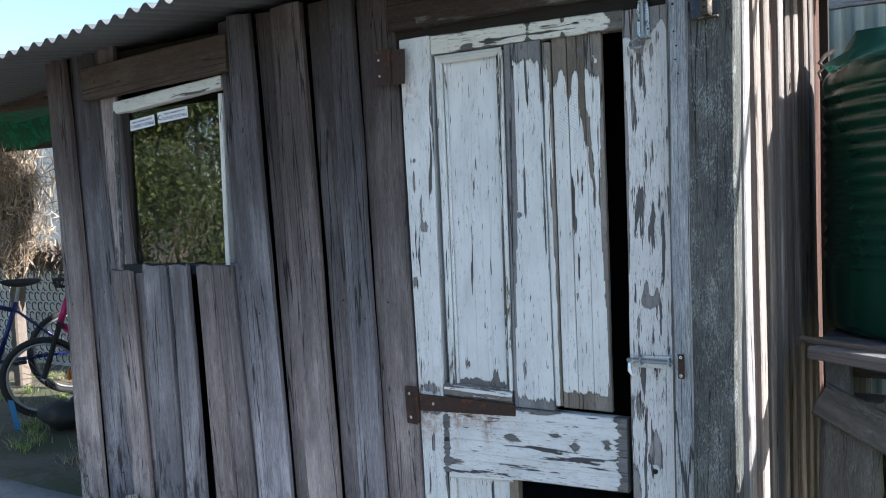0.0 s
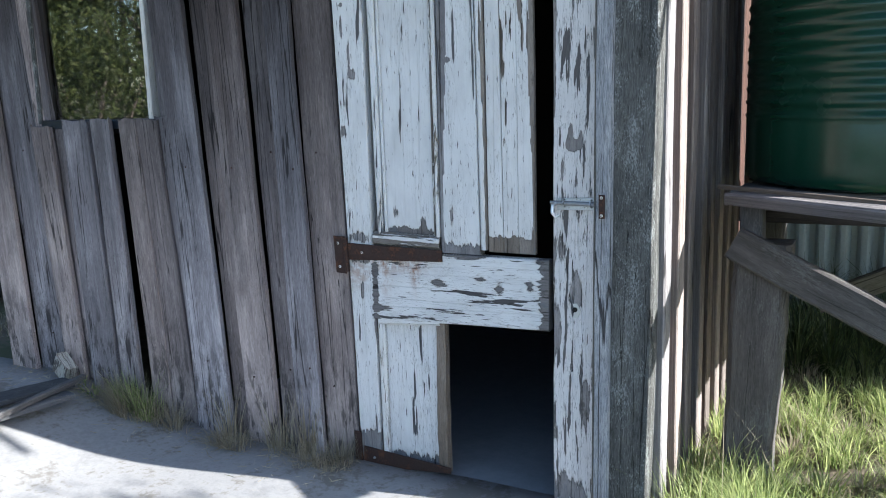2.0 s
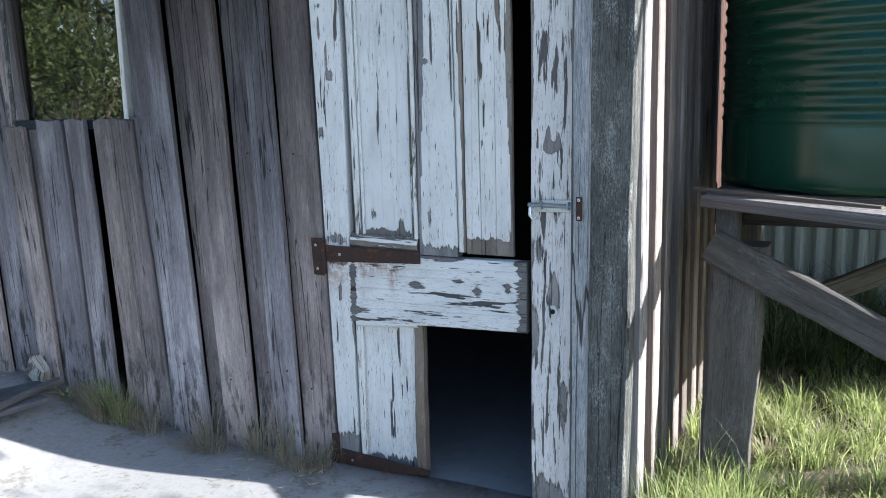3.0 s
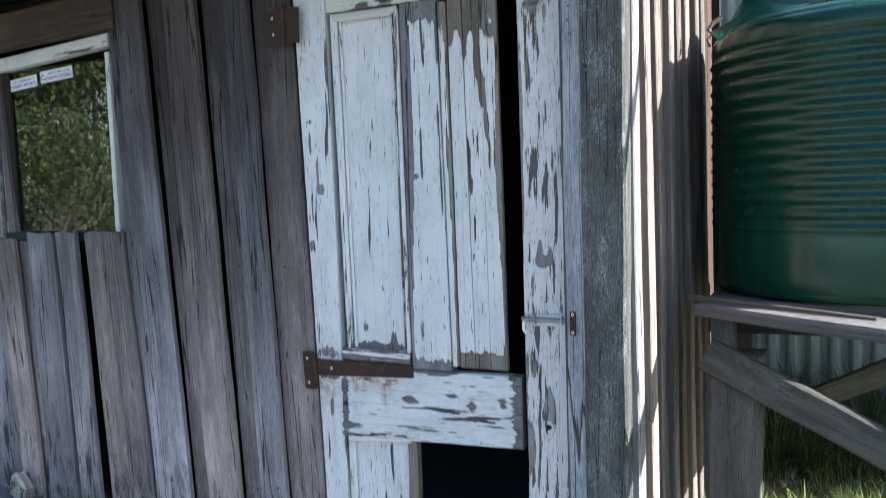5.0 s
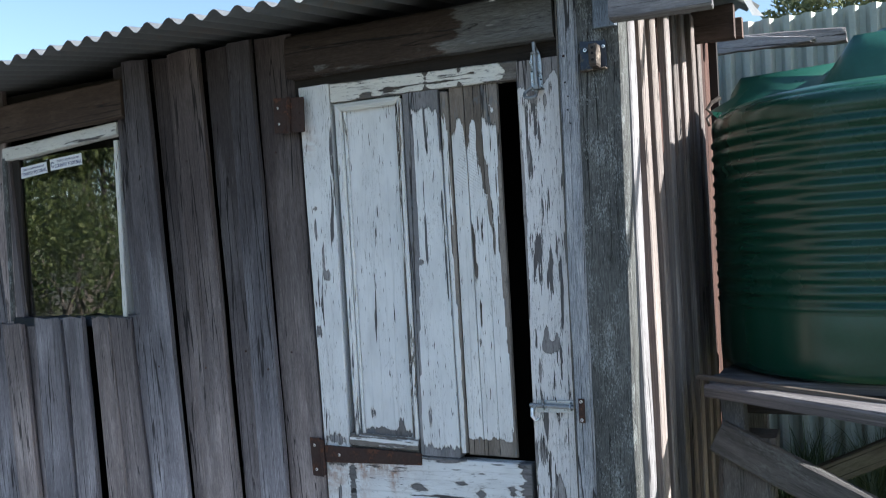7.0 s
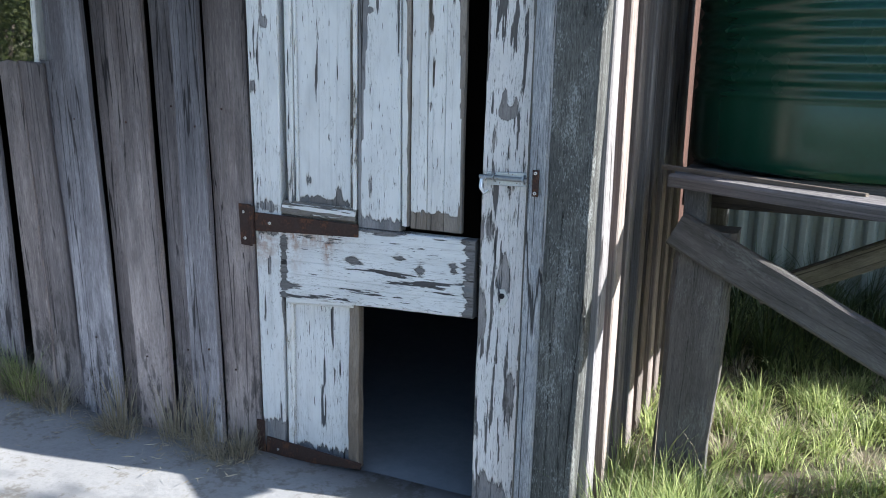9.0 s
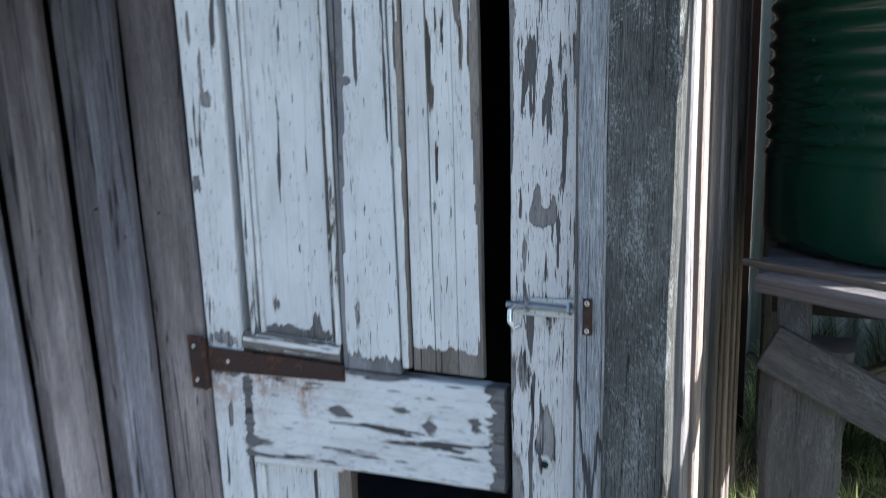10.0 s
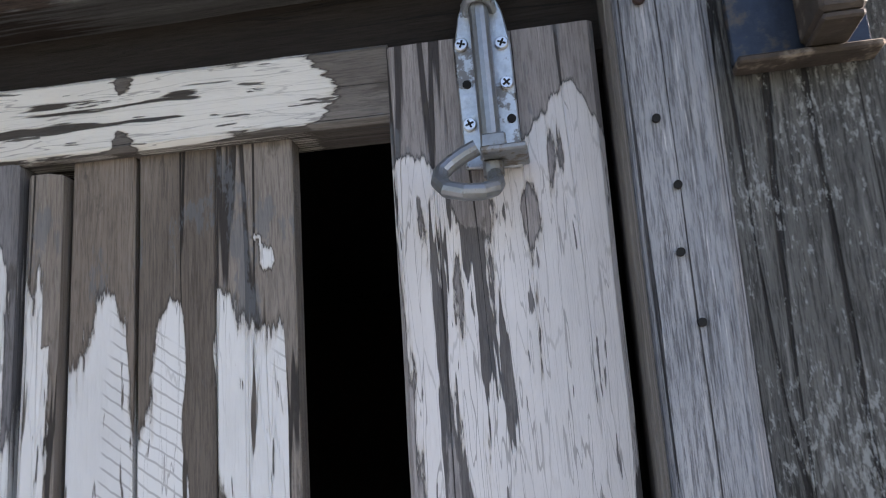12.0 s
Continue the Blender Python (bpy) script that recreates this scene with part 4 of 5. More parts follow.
# pad bolt at the head of the door
bolt = part("bolt_plate", slab([(0.7432, 1.6835), (0.7750, 1.6814), (0.7741, 1.7563), (0.7705, 1.7777), (0.7632, 1.7948), (0.7577, 1.7980), (0.7523, 1.7948), (0.7450, 1.7777), (0.7413, 1.7563)], -0.0065, 0.0035, 0.0008), ZINC, door_1, "galvanised pad bolt plate")
part("bolt_rod", rod([(0.7591, -0.0135, 1.6749), (0.7582, -0.0135, 1.7434), (0.7573, -0.0125, 1.8076)], 0.0058, 14), STEEL, bolt, "dull steel rod")
part("bolt_guide", rod([(0.7500, -0.006, 1.7777), (0.7504, -0.015, 1.7782), (0.7532, -0.0205, 1.7787), (0.7577, -0.022, 1.7787), (0.7623, -0.0205, 1.7787), (0.7650, -0.015, 1.7782), (0.7655, -0.006, 1.7777)], 0.0026, 8), ZINC, bolt)
part("stop_lug", block((0.7541, -0.033, 1.6824), (0.7787, -0.004, 1.6862), 0.001), STEEL, bolt, "turned-out stop")
part("stop_lug", slab([(0.7527, 1.6824), (0.7682, 1.6824), (0.7673, 1.6974), (0.7541, 1.6974)], -0.0215, 0.004), STEEL, bolt)
loop = [(0.7591, -0.014, 1.6771), (0.7605, -0.020, 1.6685), (0.7595, -0.030, 1.6632), (0.7541, -0.036, 1.6600), (0.7450, -0.038, 1.6600), (0.7359, -0.036, 1.6632), (0.7313, -0.031, 1.6696), (0.7318, -0.026, 1.6760), (0.7368, -0.023, 1.6814), (0.7441, -0.022, 1.6862), (0.7514, -0.022, 1.6894)]
part("bolt_pull", rod(loop, 0.0047, 12), STEEL, bolt, "bent steel pull")
for sx, sz in ((0.7459, 1.7579), (0.7691, 1.7557), (0.7700, 1.7311), (0.7473, 1.7087), (0.7709, 1.6910)):
    screw(bolt, (sx, -0.0075, sz), r=0.0040, turn=random.uniform(0, 1.5))
for sx, sz in ((0.7473, 1.7333), (0.7709, 1.7097)):
    part("screw_hole", disc((sx, -0.0068, sz), (0, -1, 0), 0.0026, 0.0012, 10, 0), HOLE, bolt)
bolt.location.x = 0.009
# barrel bolt across to the post
hasp = part("barrel_bolt", slab([(0.716, 0.832), (0.832, 0.834), (0.832, 0.868), (0.716, 0.864)], -0.0075, 0.004), ZINC, door_1, "galvanised barrel bolt")
part("bolt_rod", rod([(0.700, -0.014, 0.852), (0.868, -0.014, 0.850)], 0.006, 12), STEEL, hasp)
part("bolt_pull", rod([(0.716, -0.014, 0.852), (0.712, -0.032, 0.846), (0.713, -0.038, 0.828), (0.722, -0.036, 0.816), (0.731, -0.033, 0.822)], 0.0045, 10), SCREW, hasp, "shiny bent pull")
keeper = part("keeper", slab([(0.842, 0.818), (0.858, 0.818), (0.858, 0.880), (0.842, 0.880)], -0.045, 0.004), RUST, post, "rusty bolt keeper")
hasp.location.x = 0.006
keeper.location.x = 0.007
for x0 in (0.737, 0.812):
    part("guide", rod([(x0, -0.005, 0.841), (x0, -0.018, 0.844), (x0, -0.021, 0.851), (x0, -0.018, 0.858), (x0, -0.005, 0.861)], 0.003, 8), ZINC, hasp)
for sz in (0.826, 0.873):
    screw(keeper, (0.850, -0.047, sz), r=0.004)

# ---- roof ----
def corrugated(x0, x1, y0, y1, z0, z1, pitch, amp, along="y", front=None, per=8, rows=6, th=0.0012, sag=0.0):
    """Wavy iron whose ridges run along y from (y0, z0) to (y1, z1); front(x) moves the near edge."""
    bm = bmesh.new()
    n = int((x1 - x0) / pitch * per)
    prev = None
    for i in range(n + 1):
        x = x0 + (x1 - x0) * i / n
        w = amp * math.cos(2 * math.pi * (x - x0) / pitch)
        ya = y0 + (front(x) if front else 0)
        col = []
        for j in range(rows + 1):
            f = j / rows
            y = ya + (y1 - ya) * f
            z = z0 + (z1 - z0) * (y - y0) / (y1 - y0) + w + sag * noise.noise((x * 0.9, y * 1.5, 2)) + (0.004 * noise.noise((x * 7, 0, 4)) if j == 0 else 0)
            col.append(bm.verts.new((x, y, z)))
        if prev:
            for j in range(rows):
                bm.faces.new((prev[j], col[j], col[j + 1], prev[j + 1]))
        prev = col
    return bm


roof = thing("roof", "dull galvanised corrugated iron roof with a wavy front edge", "roof", "", "structure", (-0.5, 0.5, 2.0))


def tear(x):
    if x > 0.62:
        return (x - 0.62) * 2.0
    return 0.012 * math.sin(x * 3.1)


sh = part("sheet", corrugated(-3.4, 0.735, -0.33, 1.75, 1.936, 2.24, 0.0785, 0.0125, front=tear, sag=0.02), IRON, roof, "", True)
for v in sh.data.vertices:
    if v.co.x < -0.75:
        v.co.z += (v.co.x + 0.75) * 0.055
sh2 = part("sheet", corrugated(0.70, 1.240, -0.115, 1.75, 1.920, 2.22, 0.0785, 0.010, sag=0.012), IRON, roof, "", True)
for v in sh2.data.vertices:
    if v.co.x > 1.1:
        v.co.x -= (v.co.x - 1.1) * 0.5 * max(0.0, min(1.0, (v.co.y + 0.1) / 0.6))
bm = bmesh.new()
rows_ = []
for i in range(13):
    a = i / 12
    rows_.append([bm.verts.new((1.185 + 0.055 * a + 0.010 * math.sin(a * 7), 0.62 + 0.40 * b, 2.085 + 0.03 * b - 0.13 * a * a * (1 - 0.4 * b) - 0.02 * a)) for b in (0, .25, .5, .75, 1)])
for i in range(12):
    for j in range(4):
        bm.faces.new((rows_[i][j], rows_[i + 1][j], rows_[i + 1][j + 1], rows_[i][j + 1]))
part("bent_sheet", bm, IRON, roof, "bent-down end of the sheet", True)

# ends of beams under the roof at the corner
fascia = thing("fascia_beam", "grey weathered sawn beam end under the roof edge", "beam", at=(1.1, -0.1, 1.82))
plank("beam", fascia, SHELF_WOOD, (0.990, -0.098, 1.858), (1.228, -0.098, 1.857), (0, 0, 1), 0.090, 0.088, 0.05, (0, -1, 0), 0.004, 12, 6, 0.004, ragged=0.003)
purlin = thing("purlin_end", "dark brown purlin end under the roof", "beam", at=(1.1, 1.08, 1.98))
plank("beam", purlin, BROWN_BOARD, (0.99, 1.08, 2.036), (1.138, 1.08, 2.036), (0, 0, 1), 0.118, 0.118, 0.05, (0, -1, 0), 0.003, 8, 4, 0.004)
plank("beam", purlin, BROWN_BOARD, (0.99, 1.50, 2.10), (1.12, 1.50, 2.10), (0, 0, 1), 0.080, 0.080, 0.05, (0, -1, 0), 0.003, 8, 4, 0.004)

# ---- side wall ----
wall_side = thing("wall_side", "sunlit weathered upright boards on the shed side", "wall", "", "structure")
# added lining whose dark colour stands for shade between the boards
part("backing", block((0.930, 0.06, -0.08), (0.942, 1.62, 1.93), 0), SHADE_WOOD, wall_side, "added inner lining, shade put into its colour")
for k in range(8):
    y0 = 0.030 + 0.158 * k
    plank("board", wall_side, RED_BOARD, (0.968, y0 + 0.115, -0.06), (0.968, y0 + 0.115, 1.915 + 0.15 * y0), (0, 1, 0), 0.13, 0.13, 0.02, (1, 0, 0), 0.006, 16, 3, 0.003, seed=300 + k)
    plank("board", wall_side, SIDE_BOARD, (1.008 + 0.003 * (k % 2), y0 + 0.035, -0.05), (1.006 - 0.004 * (k % 3), y0 + 0.035, 1.91 + 0.15 * y0), (0, 1, 0), 0.072, 0.066, 0.023, (1, 0, 0), 0.006, 16, 3, 0.004, seed=330 + k)
for k in range(4):
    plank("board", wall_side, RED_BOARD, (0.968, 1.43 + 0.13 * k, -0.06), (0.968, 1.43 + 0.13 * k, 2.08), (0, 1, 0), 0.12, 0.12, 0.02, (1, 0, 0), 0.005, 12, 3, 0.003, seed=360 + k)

# ---- water tank on its stand ----
TX, TY, TR = 1.59, 0.93, 0.52
tank = thing("water_tank", "dark green ribbed plastic rainwater tank with a domed lid", "water tank", at=(TX, TY, 0.848))


def turned(profile, sides=96):
    bm = bmesh.new()
    rings = []
    for r, z in profile:
        rings.append([bm.verts.new((TX + r * math.cos(2 * math.pi * k / sides), TY + r * math.sin(2 * math.pi * k / sides), z)) for k in range(sides)])
    for a, b in zip(rings, rings[1:]):
        for k in range(sides):
            bm.faces.new((a[k], a[(k + 1) % sides], b[(k + 1) % sides], b[k]))
    bm.faces.new(rings[0][::-1]), bm.faces.new(rings[-1])
    bmesh.ops.recalc_face_normals(bm, faces=bm.faces)
    return bm


prof = [(TR - 0.02, 0.848), (TR - 0.004, 0.858), (TR, 0.88), (TR, 1.035)]
ribs = 13
for k in range(ribs * 8 + 1):
    f = k / (ribs * 8)
    prof.append((TR - 0.002 + 0.0062 * math.sin(2 * math.pi * f * ribs), 1.045 + 0.555 * f))
prof += [(TR, 1.615), (TR - 0.002, 1.635), (TR - 0.012, 1.652), (TR - 0.035, 1.664)]
part("body", turned(prof), TANK_GREEN, tank, "ribbed green wall", True)
dome = [(TR - 0.035, 1.664)] + [((TR - 0.04) * math.cos(a), 1.664 + 0.055 * math.sin(a)) for a in [0.12 * k for k in range(0, 11)]]
part("dome", turned(dome), LID_GREEN, tank, "sloping green top", True)


def hump(r0, r1, a0, a1, z0, z1, name, label):
    """A raised sector of the lid with a sloping outer side."""
    hb = bmesh.new()
    cols = []
    for k in range(25):
        a = a0 + (a1 - a0) * k / 24
        ease = min(1.0, k / 3, (24 - k) / 3)
        cols.append([hb.verts.new((TX + q * math.cos(a), TY + q * math.sin(a), z0 + (z - z0) * ease)) for q, z in ((r1, z0), (r1 - 0.015, z0 + 0.6 * (z1 - z0)), (r1 - 0.05, z1), (r0, z1 + 0.015), (r0, z0))])
    for p, q in zip(cols, cols[1:]):
        for k in range(4):
            hb.faces.new((p[k], q[k], q[k + 1], p[k + 1]))
    bmesh.ops.recalc_face_normals(hb, faces=hb.faces)
    part(name, hb, LID_GREEN, tank, label, True)


hump(0.05, 0.38, 4.15, 6.9, 1.675, 1.83, "raised_step", "raised step of the lid")
hump(0.05, 0.47, 1.7, 3.35, 1.665, 1.80, "raised_step", "lower raised step of the lid")
cap = turned([(0.17, 1.72), (0.17, 1.875), (0.15, 1.905), (0.09, 1.922), (0.01, 1.928)], 40)
bmesh.ops.translate(cap, verts=cap.verts, vec=(0.14, 0.10, 0))
part("inlet_cap", cap, LID_GREEN, tank, "round inlet cap", True)
bm = bmesh.new()
lug = [bm.verts.new((TX + r * math.cos(a), TY + r * math.sin(a), z)) for r, a, z in ((TR - .02, 3.35, 1.66), (TR - .10, 3.35, 1.735), (TR - .10, 3.62, 1.735), (TR - .02, 3.62, 1.66), (TR + .012, 3.48, 1.675))]
for tri in ((0, 1, 4), (1, 2, 4), (2, 3, 4)):
    bm.faces.new([lug[i] for i in tri])
part("lifting_lug", bm, LID_GREEN, tank, "moulded lug")
rope = thing("rope_end", "frayed grey rope end tied at the tank rim", "rope", at=(1.10, 0.73, 1.64))
part("rope", rod([(1.125, 0.74, 1.715), (1.100, 0.73, 1.70), (1.085, 0.725, 1.68), (1.098, 0.73, 1.665), (1.083, 0.725, 1.65), (1.090, 0.73, 1.625)], 0.008, 8, 0.004), BARK, rope)

stand = thing("tank_stand", "weathered timber stand of planks, post and brace", "stand", at=(1.5, 0.6, -0.03))
plank("shelf_plank", stand, SHELF_WOOD, (1.130, 0.452, 0.846), (1.76, 0.054, 0.846), (0.534, 0.845, 0), 0.150, 0.150, 0.034, (0, 0, 1), 0.005, 30, 5, 0.007)
for k in range(9):
    plank("shelf_plank", stand, STAND_WOOD, (1.09 + 0.012 * (k % 3), 0.545 + 0.118 * k, 0.842), (2.25, 0.535 + 0.118 * k, 0.842), (0, 1, 0), 0.114, 0.114, 0.03, (0, 0, 1), 0.004, 8, 4, 0.004)
plank("batten", stand, RAW_EDGE, (1.062, 0.470, 0.862), (1.56, 0.215, 0.852), (0.46, 0.89, 0), 0.022, 0.016, 0.012, (0, 0, 1), 0.003, 10, 3, 0.002, label="loose thin batten")
plank("post", stand, STAND_WOOD, (1.172, 0.385, -0.10), (1.200, 0.385, 0.700), (1, 0, 0), 0.152, 0.150, 0.12, (0, -1, 0), 0.012, 18, 6, 0.014)
plank("post_block", stand, STAND_WOOD, (1.167, 0.390, 0.695), (1.165, 0.390, 0.812), (1, 0, 0), 0.064, 0.063, 0.08, (0, -1, 0), 0.003, 6, 4, 0.004)
# bearer in near-black timber: the shade under the shelf is in its colour
plank("bearer", stand, SHADE_WOOD, (1.12, 0.46, 0.782), (2.25, 0.46, 0.782), (0, 0, 1), 0.058, 0.058, 0.05, (0, -1, 0), 0.004, 10, 4, 0.004)
plank("brace", stand, STAND_WOOD, (1.120, 0.362, 0.704), (1.98, 0.345, 0.272), (0.45, 0, 0.893), 0.096, 0.098, 0.04, (0, -1, 0), 0.005, 20, 5, 0.007)
plank("brace", stand, RAW_EDGE, (1.30, 1.20, 0.345), (2.2, 1.18, 0.80), (-0.45, 0, 0.893), 0.080, 0.080, 0.04, (0, -1, 0), 0.005, 10, 4, 0.005)
plank("post", stand, STAND_WOOD, (1.10, 1.42, -0.1), (1.10, 1.42, 0.82), (1, 0, 0), 0.10, 0.10, 0.1, (0, -1, 0), 0.008, 10, 4, 0.010)
plank("post", stand, STAND_WOOD, (2.15, 0.50, -0.1), (2.15, 0.50, 0.82), (1, 0, 0), 0.14, 0.14, 0.1, (0, -1, 0), 0.008, 10, 4, 0.010)

# ---- fence, beam, pipe behind the tank ----
fence = thing("fence", "pale corrugated iron fence behind the tank", "fence", at=(2.5, 2.7, 0))
bm = bmesh.new()
prev = None
nfx = 620
for i in range(nfx + 1):
    x = -0.6 + 6.0 * i / nfx
    ph = ((x - 1.217) / 0.1016) % 1.0
    w = 0.040 * (min(1.0, max(0.0, 2.6 * abs(2 * ph - 1) - 0.8)))
    col = [bm.verts.new((x, 2.72 - w, z)) for z in (-0.1, 0.7, 1.5, 2.382)]
    if prev:
        for j in range(3):
            bm.faces.new((prev[j], col[j], col[j + 1], prev[j + 1]))
    prev = col
part("sheet", bm, FENCE_IRON, fence)
# sheet added out of view to shade the ground behind the stand
bm = bmesh.new()
prev = None
for i in range(121):
    y = 1.80 + 0.92 * i / 120
    col = [bm.verts.new((4.6 + 0.012 * math.sin(2 * math.pi * y / 0.115), y, z)) for z in (-0.1, 1.1, 2.38)]
    if prev:
        for j in range(2):
            bm.faces.new((prev[j], col[j], col[j + 1], prev[j + 1]))
    prev = col
part("return_sheet", bm, FENCE_IRON, fence)
part("rail", block((-0.6, 2.74, 1.7), (6.4, 2.80, 1.78), 0.003), BROWN_BOARD, fence)
old_beam = thing("old_beam", "bleached splintered timber beam with a broken end", "beam", at=(1.2, 2.15, 2.0))
plank("beam", old_beam, PALE_WOOD, (0.55, 2.15, 2.205), (1.490, 2.15, 2.140), (0, 0, 1), 0.085, 0.058, 0.06, (0, -1, 0), 0.010, 20, 6, 0.005, ragged=0.015)
plank("splinter", old_beam, PALE_WOOD, (0.70, 2.130, 2.185), (1.365, 2.130, 2.132), (0, 0, 1), 0.110, 0.014, 0.03, (0, -1, 0), 0.014, 18, 4, 0.003, ragged=0.02)
plank("prop", old_beam, RED_BOARD, (0.80, 2.17, -0.05), (0.80, 2.17, 2.16), (1, 0, 0), 0.16, 0.16, 0.05, (0, -1, 0), 0.008, 10, 4, 0.005)
pipe = thing("pipe", "grey galvanised pipe rising behind the roof end", "pipe", at=(1.25, 0.2, 1.9))
part("tube", rod([(1.12, 0.30, 1.975), (1.9, 0.30, 2.05), (3.2, 0.30, 2.18)], 0.016, 14), STEEL, pipe)

# ---- yard at the far end of the shed ----
lean_to = thing("lean_to", "rough timber lean-to with green shade cloth over the bicycles", "shelter", at=(-3.2, 1.0, 0))
plank("rail", lean_to, BEAM_WOOD, (-4.6, 0.75, 2.02), (-1.74, 0.45, 1.90), (0, 0, 1), 0.11, 0.10, 0.06, (0, -1, 0), 0.01, 16, 4, 0.01)
plank("rail", lean_to, BEAM_WOOD, (-5.2, 1.4, 1.86), (-1.9, 1.2, 1.80), (0, 0, 1), 0.11, 0.11, 0.06, (0, -1, 0), 0.01, 16, 4, 0.01)
bm = bmesh.new()
prev = None
for i in range(41):
    x = -5.2 + 3.5 * i / 40
    col = [bm.verts.new((x, 0.5 + 0.8 * j / 10, 2.03 - 0.10 * math.sin(math.pi * j / 10) + 0.05 * noise.noise((x * 2.1, j * .5, 0)) + 0.02 * noise.noise((x * 9, j * 2, 1)) - (0.22 if j == 10 else 0))) for j in range(11)]
    if prev:
        for j in range(10):
            bm.faces.new((prev[j], col[j], col[j + 1], prev[j + 1]))
    prev = col
part("shade_cloth", bm, CLOTH, lean_to, "crumpled green shade cloth", True)
plank("post", lean_to, BEAM_WOOD, (-4.95, 1.3, 0.05), (-4.95, 1.3, 1.9), (1, 0, 0), 0.11, 0.11, 0.1, (0, -1, 0), 0.01, 10, 4, 0.01)

low_wall = thing("lattice_wall", "low white wall behind a wire of looped pattern", "wall", at=(-4.6, 2.1, 0.1))
part("panel", block((-7.5, 2.10, 0.0), (-1.75, 2.14, 1.02), 0.004), WHITE_WALL, low_wall)
bm = bmesh.new()
for i in range(44):
    for j in range(11):
        cx, cz = -6.6 + 0.085 * i + (0.04 if j % 2 else 0), 0.14 + 0.085 * j
        loopm = rod([(cx + 0.030 * math.cos(a), 2.085, cz + 0.036 * math.sin(a)) for a in [0.5 + 4.6 * k / 8 for k in range(9)]], 0.0045, 4)
        tmp = bpy.data.meshes.new("tmp")
        loopm.to_mesh(tmp)
        loopm.free()
        bm.from_mesh(tmp)
        bpy.data.meshes.remove(tmp)
tagged(part("wire_loops", bm, BLACK_RUBBER, low_wall, "dark looped wire"), kind="stuff")
far_wall = thing("far_house", "white weatherboard house wall beyond the yard", "house", at=(-7.5, 4.5, 0))
for k in range(16):
    part("weatherboard", block((-12.0, 4.5 - 0.004 * 0, 0.2 + 0.16 * k), (-3.4, 4.53, 0.352 + 0.16 * k), 0.004), WHITE_WALL, far_wall)
part("wall", block((-12.0, 4.54, 0.0), (-3.4, 4.7, 2.75), 0), WHITE_WALL, far_wall)

stump = thing("creeper_post", "broken post smothered in pale dry creeper twigs", "post", at=(-4.4, 1.4, 0.1))
plank("post", stump, BARK, (-4.50, 1.42, 0.05), (-4.50, 1.42, 1.95), (1, 0, 0), 0.09, 0.07, 0.08, (0, -1, 0), 0.02, 12, 4, 0.012, ragged=0.05)
rng = random.Random(5)
tw = []
for k in range(4200):
    z = 0.92 + 0.85 * rng.random() ** 0.8
    w = 0.34 - 0.12 * abs(z - 1.3)
    p = Vector((-4.40 + rng.gauss(0, w * 0.55), 1.40 + rng.gauss(0, 0.10), z))
    tw.append((p, (rng.gauss(0, .5), rng.gauss(0, .4), rng.gauss(0, 0.8)), rng.uniform(0.05, 0.20), rng.uniform(0.002, 0.0055)))
tagged(shards("tangle", TWIG, stump, tw, "tangle of dry creeper"), kind="stuff")
# blob added behind the twigs so that their gaps look shaded
core = bmesh.new()
bmesh.ops.create_icosphere(core, subdivisions=3, radius=1.0)
for v in core.verts:
    q = 1 + 0.3 * noise.noise(v.co * 2.2)
    v.co = Vector((-4.40 + v.co.x * 0.17 * q, 1.44 + v.co.y * 0.07, 1.33 + v.co.z * 0.42 * q))
part("creeper_core", core, BARK, stump, "added dark blob for the shaded gaps of the creeper", True)
hang = [((-4.8 + 0.9 * rng.random(), 1.5 + 0.1 * rng.random(), 0.95 + 0.12 * rng.random()), (rng.gauss(0, 1), rng.gauss(0, .3), rng.gauss(0, .5)), 0.1, 0.012) for _ in range(900)]
tagged(shards("dead_leaves", BARK, stump, hang, "dark dead leaves"), kind="stuff")


def wheel(bike, c, u, r, tyre=0.019):
    """A spoked wheel in the upright plane along u."""
    u, up = Vector(u).normalized(), Vector((0, 0, 1))
    ax = u.cross(up)
    c = Vector(c)
    circ = lambda q, n=36, off=0: [c + (u * math.cos(2 * math.pi * k / n) + up * math.sin(2 * math.pi * k / n)) * q + ax * off for k in range(n)]
    w = part("tyre", rod(circ(r - tyre), tyre, 10, closed=True), BLACK_RUBBER, bike, "black knobbly tyre", True)
    part("rim", rod(circ(r - 2.3 * tyre), 0.009, 8, closed=True), STEEL, w, "steel rim", True)
    bm = bmesh.new()
    for k in range(20):
        a = 2 * math.pi * k / 20
        s = rod([c + ax * (0.02 if k % 2 else -0.02), c + (u * math.cos(a) + up * math.sin(a)) * (r - 2.3 * tyre)], 0.0013, 4)
        tmp = bpy.data.meshes.new("tmp")
        s.to_mesh(tmp)
        s.free()
        bm.from_mesh(tmp)
        bpy.data.meshes.remove(tmp)
    part("spokes", bm, STEEL, w)
    part("hub", rod([c - ax * 0.035, c + ax * 0.035], 0.016, 10), STEEL, w)
    part("reflector", block(c + u * r * 0.55 - Vector((.008, .008, .03)), c + u * r * 0.55 + Vector((.008, .008, .03)), 0.002), AMBER, w, "amber reflector")
    return w


